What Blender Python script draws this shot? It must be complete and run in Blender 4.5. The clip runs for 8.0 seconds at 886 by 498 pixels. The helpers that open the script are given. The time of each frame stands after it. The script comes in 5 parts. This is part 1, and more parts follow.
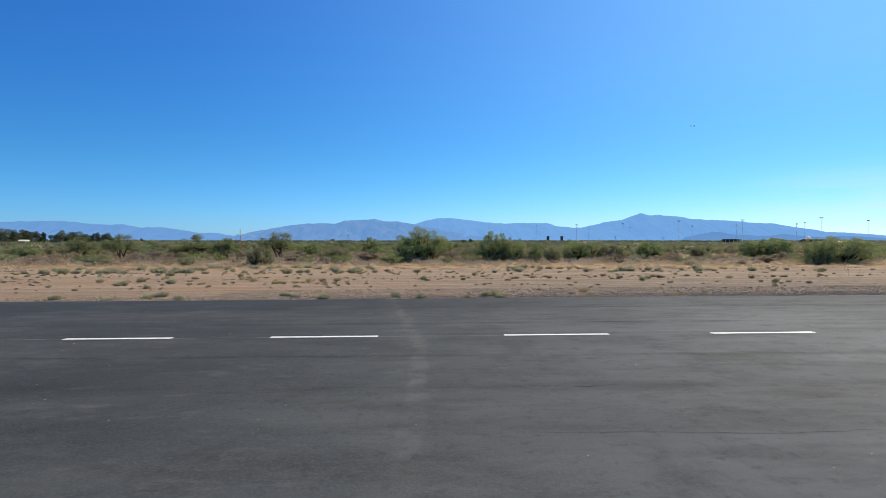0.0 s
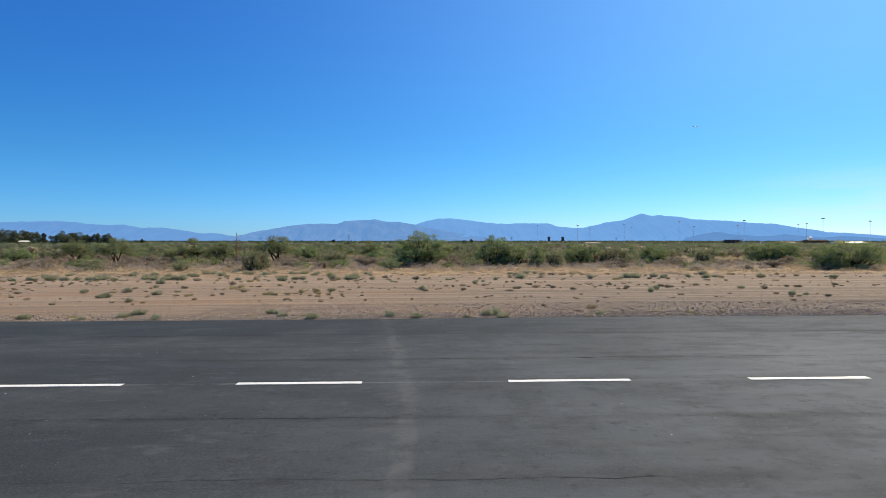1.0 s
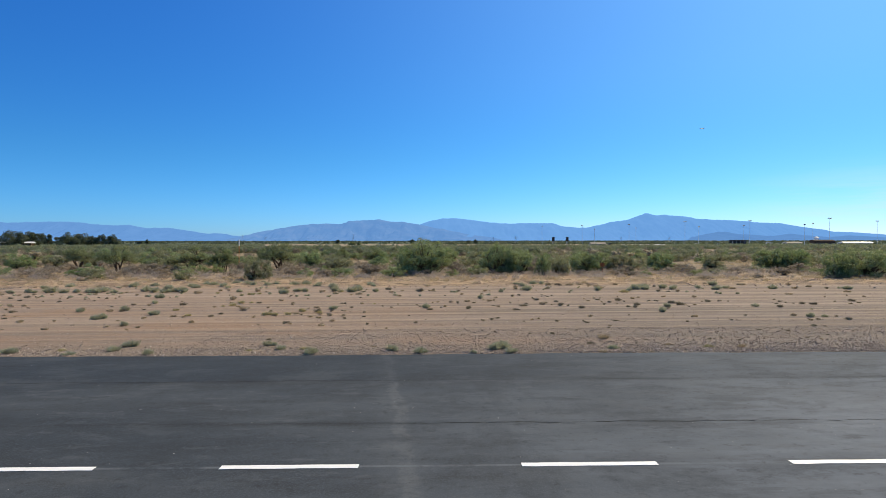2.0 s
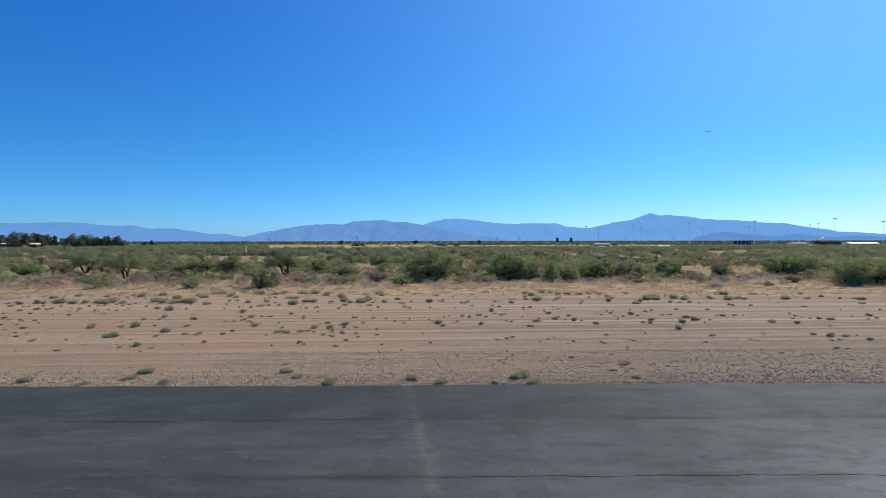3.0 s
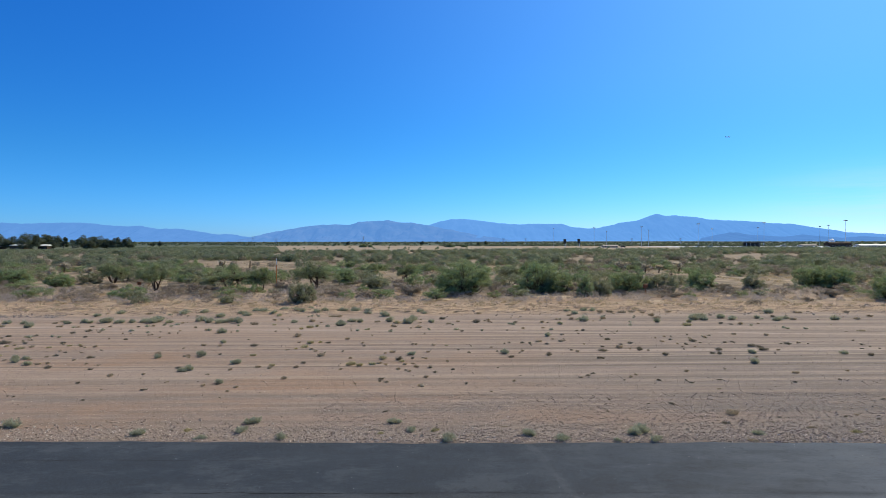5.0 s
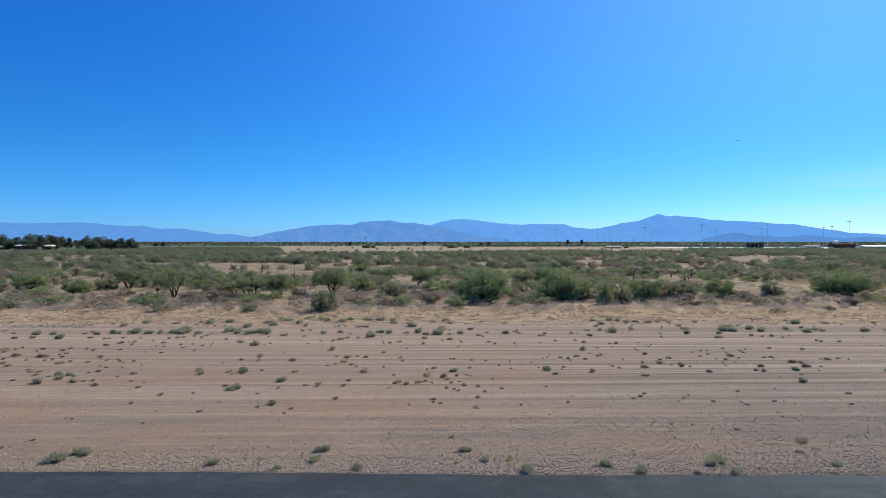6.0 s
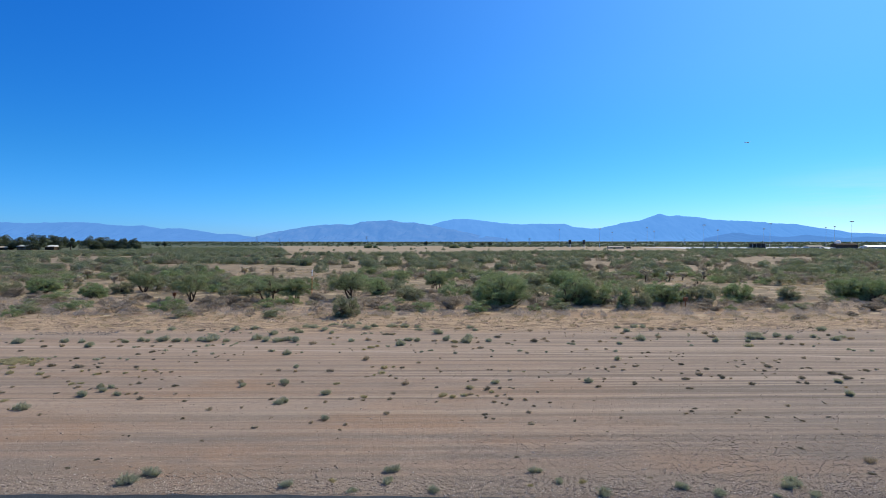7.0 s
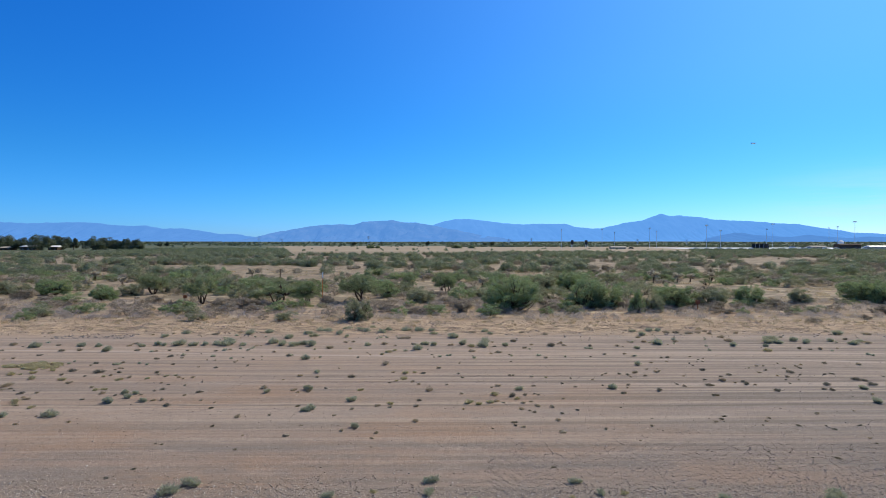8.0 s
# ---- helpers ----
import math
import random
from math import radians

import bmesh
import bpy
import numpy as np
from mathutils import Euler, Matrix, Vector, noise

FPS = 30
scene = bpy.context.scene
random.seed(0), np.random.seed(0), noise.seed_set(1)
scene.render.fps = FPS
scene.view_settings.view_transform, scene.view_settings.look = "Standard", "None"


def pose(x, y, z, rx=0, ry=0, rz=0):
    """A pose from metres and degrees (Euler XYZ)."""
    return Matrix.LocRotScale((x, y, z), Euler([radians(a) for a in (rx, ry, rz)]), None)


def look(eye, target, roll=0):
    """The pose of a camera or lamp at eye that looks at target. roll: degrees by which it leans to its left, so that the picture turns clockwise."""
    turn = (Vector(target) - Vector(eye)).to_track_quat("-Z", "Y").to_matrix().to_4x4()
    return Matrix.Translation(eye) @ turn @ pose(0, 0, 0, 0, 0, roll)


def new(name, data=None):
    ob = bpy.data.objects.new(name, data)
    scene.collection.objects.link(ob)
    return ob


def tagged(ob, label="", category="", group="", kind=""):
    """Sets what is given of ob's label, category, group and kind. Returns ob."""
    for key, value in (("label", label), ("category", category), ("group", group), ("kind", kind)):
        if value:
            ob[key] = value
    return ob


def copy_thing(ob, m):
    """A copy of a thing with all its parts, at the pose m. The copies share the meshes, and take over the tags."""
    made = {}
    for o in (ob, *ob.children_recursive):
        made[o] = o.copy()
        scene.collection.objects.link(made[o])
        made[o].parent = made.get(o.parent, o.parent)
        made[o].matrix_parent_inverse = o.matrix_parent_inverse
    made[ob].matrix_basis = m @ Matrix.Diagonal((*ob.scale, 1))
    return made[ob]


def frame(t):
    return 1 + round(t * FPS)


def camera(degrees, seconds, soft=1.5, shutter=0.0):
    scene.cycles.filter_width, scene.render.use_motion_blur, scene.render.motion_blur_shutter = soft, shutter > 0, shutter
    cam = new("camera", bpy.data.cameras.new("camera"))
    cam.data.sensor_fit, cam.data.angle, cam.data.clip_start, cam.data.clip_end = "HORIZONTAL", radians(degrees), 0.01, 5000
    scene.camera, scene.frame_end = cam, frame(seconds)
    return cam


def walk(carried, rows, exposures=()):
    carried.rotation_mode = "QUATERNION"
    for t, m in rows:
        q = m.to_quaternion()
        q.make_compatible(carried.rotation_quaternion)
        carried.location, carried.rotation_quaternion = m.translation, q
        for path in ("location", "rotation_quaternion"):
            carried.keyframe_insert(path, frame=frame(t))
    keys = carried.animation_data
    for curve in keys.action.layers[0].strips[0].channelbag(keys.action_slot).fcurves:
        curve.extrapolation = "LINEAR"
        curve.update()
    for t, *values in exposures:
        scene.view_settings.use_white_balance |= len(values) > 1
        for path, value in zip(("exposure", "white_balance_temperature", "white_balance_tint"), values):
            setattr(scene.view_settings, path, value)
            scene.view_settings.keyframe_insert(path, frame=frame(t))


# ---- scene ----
cam = camera(77.0, 8.0, soft=0.8)
PATH = [
    (0, (-0.322, 1.337, 1.611), (-0.267, 3.337, 1.59), -0.0),
    (0.5, (-0.241, 2.033, 1.743), (-0.188, 4.032, 1.724), -0.0),
    (1, (-0.189, 2.68, 2.07), (-0.137, 4.679, 2.05), -0.0),
    (1.5, (-0.159, 3.202, 2.537), (-0.114, 5.201, 2.516), -0.0),
    (3, (-0.67, 3.798, 3.786), (-0.645, 5.798, 3.766), -0.1),
    (3.5, (-1.256, 3.896, 4.169), (-1.236, 5.895, 4.149), -0.0),
    (4, (-1.993, 3.975, 4.534), (-1.979, 5.975, 4.514), -0.1),
    (4.5, (-2.911, 4.0, 4.915), (-2.901, 6.0, 4.896), -0.1),
    (6, (-6.114, 4.072, 6.198), (-6.112, 6.072, 6.179), -0.0),
    (6.5, (-7.219, 4.098, 6.574), (-7.218, 6.097, 6.555), -0.0),
    (7, (-8.282, 4.118, 6.849), (-8.282, 6.118, 6.829), -0.0),
    (7.5, (-9.049, 4.121, 7.05), (-9.053, 6.121, 7.03), 0.0),
    (8, (-9.47, 4.158, 7.166), (-9.475, 6.158, 7.146), 0.0),
]
walk(cam, [(t, look(eye, aim, roll)) for t, eye, aim, roll in PATH], [(0, 0.03, 7900, 9), (1.5, 0.0, 7650, 9), (4, -0.06, 6900, 9), (8, -0.06, 6350, 9)])


# ---- world, sun, exposure ----
SUN_AZ, SUN_EL = 44.0, 42.0          # degrees right of +y, above the horizon
az, el = radians(SUN_AZ), radians(SUN_EL)
SUN_WAY = Vector((math.sin(az) * math.cos(el), math.cos(az) * math.cos(el), math.sin(el)))
world = bpy.data.worlds.new("world")
scene.world = world
world.use_nodes = True
wt = world.node_tree
sky = wt.nodes.new("ShaderNodeTexSky")
sky.sky_type = "NISHITA"
sky.sun_disc = False
sky.sun_elevation, sky.sun_rotation = radians(SUN_EL), radians(SUN_AZ)
sky.altitude, sky.air_density, sky.dust_density, sky.ozone_density = 800, 1.0, 0.48, 7.0


def wnode(kind, **links):
    node = wt.nodes.new(kind)
    for key, value in links.items():
        setattr(node, key, value)
    return node


def wmath(op, a, b):
    node = wnode("ShaderNodeMath", operation=op)
    for socket, value in zip(node.inputs, (a, b)):
        if isinstance(value, (int, float)):
            socket.default_value = value
        else:
            wt.links.new(value, socket)
    return node.outputs[0]


# the clear, deep blue of dry desert air: the same sky with its colour deepened
SKY_STRENGTH = 0.10
ray = wnode("ShaderNodeTexCoord").outputs["Generated"]
axes = wnode("ShaderNodeSeparateXYZ")
wt.links.new(ray, axes.inputs[0])


def wrange(value, a, b, c=0.0, d=1.0):
    node = wnode("ShaderNodeMapRange", interpolation_type="SMOOTHSTEP")
    wt.links.new(value, node.inputs["Value"])
    for key, v in zip(("From Min", "From Max", "To Min", "To Max"), (a, b, c, d)):
        node.inputs[key].default_value = v
    return node.outputs[0]


high = wrange(axes.outputs[2], 0.05, 0.5, 1.05, 1.27)
low_blue = wrange(axes.outputs[2], 0.0, 0.16, 1.22, 1.0)
split = wnode("ShaderNodeSeparateColor")
wt.links.new(sky.outputs[0], split.inputs[0])
join = wnode("ShaderNodeCombineColor")
for k, (gain, power) in enumerate(((0.86, 1.85), (1.10, 1.28), (1.34, 1.0))):
    deep = wmath("MULTIPLY", wmath("POWER", wmath("MULTIPLY", split.outputs[k], SKY_STRENGTH), power), gain)
    deep = wmath("MULTIPLY", deep, high if k < 2 else wmath("MULTIPLY", high, low_blue))
    wt.links.new(deep, join.inputs[k])
# towards the zenith the plain sky takes over
zenith = wnode("ShaderNodeMix", data_type="RGBA")
wt.links.new(wrange(axes.outputs[2], 0.42, 0.72), zenith.inputs["Factor"])
wt.links.new(join.outputs[0], zenith.inputs["A"])
plain_sky = wnode("ShaderNodeVectorMath", operation="SCALE")
wt.links.new(sky.outputs[0], plain_sky.inputs[0])
plain_sky.inputs["Scale"].default_value = SKY_STRENGTH * 1.5
wt.links.new(plain_sky.outputs[0], zenith.inputs["B"])
# the aureole of dusty air round the sun
toward = wnode("ShaderNodeVectorMath", operation="DOT_PRODUCT")
wt.links.new(ray, toward.inputs[0])
toward.inputs[1].default_value = SUN_WAY
halo = wmath("POWER", wmath("MAXIMUM", toward.outputs["Value"], 0.0), 5.0)
aureole = wnode("ShaderNodeMix", data_type="RGBA", blend_type="ADD")
wt.links.new(wmath("MULTIPLY", halo, wrange(axes.outputs[2], 0.06, 0.30)), aureole.inputs["Factor"])
wt.links.new(zenith.outputs["Result"], aureole.inputs["A"])
aureole.inputs["B"].default_value = (0.135, 0.185, 0.13, 1)
# thin cirrus low over the plain towards the sun
stretch = wnode("ShaderNodeMapping")
stretch.inputs["Scale"].default_value = (2.0, 2.0, 22.0)
wt.links.new(ray, stretch.inputs[0])
wisp = wnode("ShaderNodeTexNoise")
wisp.inputs["Scale"].default_value, wisp.inputs["Detail"].default_value, wisp.inputs["Roughness"].default_value = 1.6, 7.0, 0.6
wt.links.new(stretch.outputs[0], wisp.inputs["Vector"])
veil = wmath("MULTIPLY", wrange(wisp.outputs["Fac"], 0.42, 0.72), wmath("MULTIPLY", wrange(axes.outputs[2], 0.13, 0.05), wrange(axes.outputs[0], 0.44, 0.66)))
cirrus = wnode("ShaderNodeMix", data_type="RGBA")
wt.links.new(wmath("MULTIPLY", veil, 0.55), cirrus.inputs["Factor"])
wt.links.new(aureole.outputs["Result"], cirrus.inputs["A"])
cirrus.inputs["B"].default_value = (0.62, 0.86, 1.0, 1)
wt.links.new(cirrus.outputs["Result"], wt.nodes["Background"].inputs[0])
wt.nodes["Background"].inputs[1].default_value = 1.0

sun = new("sun", bpy.data.lights.new("sun", "SUN"))
sun.data.energy, sun.data.angle, sun.data.color = 5.0, radians(0.53), (1.0, 0.89, 0.66)
sun.matrix_world = look(SUN_WAY * 200, (0, 0, 0))


# ---- ground profile ----
PROFILE = ((-400, 0), (9, 0), (11.2, 0.01), (13.3, -0.07), (16.25, -0.12), (19.4, -0.18), (22, -0.26), (30, -0.44), (38, -0.61), (48, -0.83), (56, -0.85), (64, -0.78), (80, -0.65), (100, -0.6), (300, -0.3), (1200, 1.2), (4900, 28.0))
PROF_Y = [p[0] for p in PROFILE]
PROF_Z = [p[1] for p in PROFILE]


def ground_z(y, x=0.0):
    """Height of the land: a profile across the runway, rising gently along it towards +x."""
    rise = np.interp(y, (12, 20, 30, 48, 62), (0.0075, 0.0085, 0.0070, 0.003, 0.0))
    return np.interp(y, PROF_Y, PROF_Z) + rise * 45.0 * np.tanh(np.asarray(x) / 45.0)


def edge_y(x):
    """The far edge of the asphalt."""
    return 19.36 - 0.036 * x + 0.05 * np.sin(x * 0.37) + 0.025 * np.sin(x * 1.9 + 1) + 0.02 * np.sin(x * 4.3)


# ---- materials ----
class Mat:
    """A small builder of node materials."""

    def __init__(self, name, rough=0.9, spec=0.2):
        self.m = bpy.data.materials.new(name)
        self.m.use_nodes = True
        self.t = self.m.node_tree
        self.b = self.t.nodes["Principled BSDF"]
        self.b.inputs["Roughness"].default_value = rough
        self.b.inputs["Specular IOR Level"].default_value = spec
        self.pos = self.t.nodes.new("ShaderNodeNewGeometry").outputs["Position"]

    def n(self, kind, **values):
        node = self.t.nodes.new(kind)
        for key, value in values.items():
            setattr(node, key, value)
        return node

    def put(self, socket, value):
        if isinstance(value, bpy.types.NodeSocket):
            self.t.links.new(value, socket)
        elif isinstance(value, (tuple, list)) and len(value) == 3 and socket.type == "RGBA":
            socket.default_value = (*value, 1)
        else:
            socket.default_value = value

    def noise(self, scale, detail=4, rough=0.6, stretch=(1, 1, 1), vector=None, shift=(0, 0, 0)):
        mp = self.n("ShaderNodeMapping")
        self.put(mp.inputs["Vector"], vector or self.pos)
        mp.inputs["Scale"].default_value = stretch
        mp.inputs["Location"].default_value = shift
        no = self.n("ShaderNodeTexNoise")
        self.put(no.inputs["Vector"], mp.outputs[0])
        no.inputs["Scale"].default_value, no.inputs["Detail"].default_value, no.inputs["Roughness"].default_value = scale, detail, rough
        return no.outputs["Fac"]

    def remap(self, value, a, b, c=0.0, d=1.0, smooth=True):
        r = self.n("ShaderNodeMapRange")
        if smooth:
            r.interpolation_type = "SMOOTHSTEP"
        self.put(r.inputs["Value"], value)
        for k, v in zip(("From Min", "From Max", "To Min", "To Max"), (a, b, c, d)):
            r.inputs[k].default_value = v
        return r.outputs[0]

    def math(self, op, a, b=0.0):
        r = self.n("ShaderNodeMath", operation=op)
        self.put(r.inputs[0], a)
        self.put(r.inputs[1], b)
        return r.outputs[0]

    def mix(self, fac, a, b, blend="MIX"):
        r = self.n("ShaderNodeMix", data_type="RGBA", blend_type=blend)
        self.put(r.inputs["Factor"], fac)
        self.put(r.inputs["A"], a)
        self.put(r.inputs["B"], b)
        return r.outputs["Result"]

    def axis(self, k):
        s = self.n("ShaderNodeSeparateXYZ")
        self.put(s.inputs[0], self.pos)
        return s.outputs[k]

    def bump(self, height, strength=0.5, distance=0.02):
        r = self.n("ShaderNodeBump")
        self.put(r.inputs["Height"], height)
        r.inputs["Strength"].default_value, r.inputs["Distance"].default_value = strength, distance
        self.put(self.b.inputs["Normal"], r.outputs[0])

    def color(self, value):
        self.put(self.b.inputs["Base Color"], value)
        return self

    def done(self):
        return self.m


def plain(name, colour, rough=0.6, spec=0.3, metal=0.0, vary=0.25, scale=3.0):
    k = Mat(name, rough, spec)
    k.b.inputs["Metallic"].default_value = metal
    f = k.noise(scale, 5)
    dark = tuple(c * (1 - vary) for c in colour)
    lite = tuple(min(1, c * (1 + vary)) for c in colour)
    return k.color(k.mix(f, dark, lite)).done()


def ground_material():
    k = Mat("desert_ground", 0.95, 0.1)
    y = k.axis(1)
    yw = k.math("ADD", y, k.math("MULTIPLY", k.math("SUBTRACT", k.noise(0.25, 5), 0.5), 5.0))
    x = k.axis(0)
    # graded gravel strip: pinkish tan with grey gravel lines along the strip
    tan, grey, red = (0.290, 0.213, 0.168), (0.210, 0.177, 0.157), (0.315, 0.200, 0.132)
    streak = k.noise(1.0, 6, 0.65, (0.04, 0.75, 1))
    fine = k.noise(1.0, 5, 0.65, (0.06, 5.0, 1), shift=(7, 3, 0))
    base = k.mix(k.remap(streak, 0.36, 0.66, 0.0, 0.9), tan, grey)
    base = k.mix(k.math("MULTIPLY", k.remap(y, 25, 28), k.remap(y, 36, 31, 0.0, 0.28)), base, (0.42, 0.325, 0.255))
    base = k.mix(k.remap(x, -8, 12, 0.0, 0.68), base, (0.176, 0.155, 0.145))
    blot = k.noise(0.9, 6, 0.72, (0.5, 1.7, 1), shift=(6, 1, 4))
    base = k.mix(k.remap(blot, 0.52, 0.66, 0.0, 0.5), base, (0.205, 0.155, 0.122))
    base = k.mix(k.remap(blot, 0.46, 0.32, 0.0, 0.5), base, (0.40, 0.315, 0.25))
    warm = k.math("MULTIPLY", k.remap(k.noise(0.13, 5, 0.65, (0.8, 1.6, 1), shift=(4, 9, 0)), 0.44, 0.64), k.remap(x, 10, -12, 0.10, 0.65))
    warm = k.math("MULTIPLY", warm, k.remap(y, 46, 30, 0.5, 1.0))
    base = k.mix(warm, base, red)
    base = k.mix(k.math("MULTIPLY", k.remap(y, 30, 42), 0.45), base, (0.40, 0.305, 0.24))
    # pale blade and wheel lines along the strip, with dark edges
    base = k.mix(k.math("MULTIPLY", k.remap(fine, 0.50, 0.66), 0.22), base, (0.40, 0.31, 0.24))
    line = k.noise(1.0, 4, 0.55, (0.014, 1.7, 1), shift=(1, 4, 0))
    base = k.mix(k.math("MULTIPLY", k.remap(line, 0.565, 0.595), k.remap(y, 21, 34, 0.2, 0.62)), base, (0.42, 0.335, 0.27))
    base = k.mix(k.math("MULTIPLY", k.remap(line, 0.46, 0.425), k.remap(x, -16, 8, 0.28, 0.58)), base, (0.155, 0.130, 0.112))
    # single wheel and blade tracks, pale and dark
    sway = k.math("ADD", y, k.math("MULTIPLY", k.math("SUBTRACT", k.noise(0.06, 3), 0.5), 1.6))
    for at, slope, wide, amount, tone in ((30.3, 0.02, 0.20, 0.75, (0.150, 0.120, 0.100)), (28.9, 0.02, 1.5, 0.30, (0.41, 0.328, 0.275)), (42.2, 0.09, 0.35, 0.8, (0.44, 0.362, 0.308)), (45.0, 0.06, 0.5, 0.5, (0.42, 0.343, 0.292)),
                                          (39.6, 0.05, 0.35, 0.6, (0.165, 0.135, 0.115)), (36.4, 0.04, 0.3, 0.65, (0.155, 0.127, 0.11)), (34.6, 0.03, 0.5, 0.65, (0.41, 0.333, 0.282)), (25.2, 0.02, 0.35, 0.4, (0.40, 0.31, 0.25)),
                                          (26.4, 0.02, 0.18, 0.35, (0.17, 0.135, 0.115)), (23.4, 0.03, 0.16, 0.35, (0.17, 0.137, 0.118)), (48.5, 0.05, 0.6, 0.45, (0.41, 0.333, 0.280)), (47.0, 0.05, 0.3, 0.45, (0.175, 0.143, 0.122))):
        off = k.math("ABSOLUTE", k.math("SUBTRACT", k.math("ADD", sway, k.math("MULTIPLY", x, slope)), at))
        broken = k.remap(k.noise(0.5, 5, 0.65, (0.3, 1, 1), shift=(at, 0, 0)), 0.34, 0.56, 0.25, 1.0)
        base = k.mix(k.math("MULTIPLY", k.math("MULTIPLY", k.remap(off, wide, 0.2 * wide), broken), amount), base, tone)
    # loose gravel lies in belts
    belt = k.remap(k.noise(1.0, 5, 0.6, (0.04, 0.8, 1), shift=(5, 2, 0)), 0.40, 0.60, 0.5, 1.0)
    grit = k.noise(4.5, 5, 0.8)
    base = k.mix(k.math("MULTIPLY", k.remap(grit, 0.50, 0.64), k.math("MULTIPLY", belt, 0.5)), base, (0.17, 0.145, 0.13))
    base = k.mix(k.math("MULTIPLY", k.remap(k.noise(7.0, 4, 0.75, shift=(3, 1, 8)), 0.55, 0.66), k.math("MULTIPLY", belt, 0.25)), base, (0.50, 0.42, 0.36))
    # single pebbles, dark and pale
    speck = k.noise(13.0, 3, 0.8, shift=(6, 6, 1))
    base = k.mix(k.math("MULTIPLY", k.remap(speck, 0.60, 0.66), 0.45), base, (0.085, 0.070, 0.060))
    base = k.mix(k.math("MULTIPLY", k.remap(speck, 0.40, 0.34), 0.3), base, (0.50, 0.43, 0.37))
    # grey crushed stone next to the asphalt
    base = k.mix(k.math("MULTIPLY", k.remap(k.math("ADD", y, k.math("MULTIPLY", x, 0.034)), 22.4, 20.2), k.remap(k.noise(5.0, 4, 0.7), 0.4, 0.6, 0.1, 0.7)), base, (0.25, 0.205, 0.17))
    # brush land: orange tan soil and straw litter
    soil = k.mix(k.remap(k.noise(0.12, 5, 0.65), 0.38, 0.64), (0.345, 0.245, 0.170), (0.285, 0.226, 0.182))
    soil = k.mix(k.math("MULTIPLY", k.remap(y, 66, 84), k.remap(k.noise(0.22, 5, 0.7, (0.5, 1.3, 1), shift=(8, 3, 0)), 0.62, 0.50)), soil, (0.185, 0.15, 0.105))
    soil = k.mix(k.math("MULTIPLY", k.remap(k.noise(1.1, 5, 0.7), 0.48, 0.68), 0.6), soil, (0.20, 0.155, 0.115))
    soil = k.mix(k.math("MULTIPLY", k.remap(k.noise(0.5, 4, 0.7, (0.6, 1.6, 1), shift=(11, 2, 0)), 0.50, 0.64), 0.75), soil, (0.52, 0.42, 0.30))
    # pushed-up orange dirt where the strip ends
    dirt = k.mix(k.remap(k.noise(1.0, 6, 0.7, (0.5, 1.8, 1), shift=(2, 7, 0)), 0.42, 0.66), (0.54, 0.400, 0.275), (0.30, 0.222, 0.160))
    soil = k.mix(k.remap(yw, 64.0, 59.0), soil, dirt)
    base = k.mix(k.remap(yw, 51.0, 55.0), base, soil)
    # far dry field, scrub beside it and dark brush beyond it
    field = k.mix(k.noise(0.012, 5, 0.6, (0.35, 1, 1)), (0.27, 0.215, 0.15), (0.37, 0.30, 0.22))
    side = k.math("DIVIDE", x, k.math("MAXIMUM", y, 50.0))
    scrub = k.mix(k.remap(k.noise(0.03, 5, 0.65, (0.4, 1, 1)), 0.4, 0.65), (0.085, 0.105, 0.062), (0.145, 0.142, 0.092))
    field = k.mix(k.remap(side, 0.38, 0.46), field, scrub)
    field = k.mix(k.remap(side, -0.28, -0.34), field, scrub)
    base = k.mix(k.remap(y, 420, 560), base, field)
    base = k.mix(k.remap(y, 1150, 1300), base, (0.085, 0.105, 0.07))
    k.color(k.mix(k.remap(y, 75, 55), base, k.mix(1.0, base, (0.92, 0.915, 0.91), "MULTIPLY")))
    rough_dirt = k.math("MULTIPLY", k.math("MULTIPLY", k.remap(yw, 52, 55), k.remap(yw, 66, 60)), k.noise(3.4, 6, 0.75, (0.5, 1.5, 1), shift=(4, 4, 2)))
    relief = k.math("ADD", k.noise(11.0, 5, 0.75), k.math("MULTIPLY", fine, 0.3))
    k.bump(k.math("ADD", relief, k.math("MULTIPLY", rough_dirt, 9.0)), 0.7, 0.045)
    return k.done()


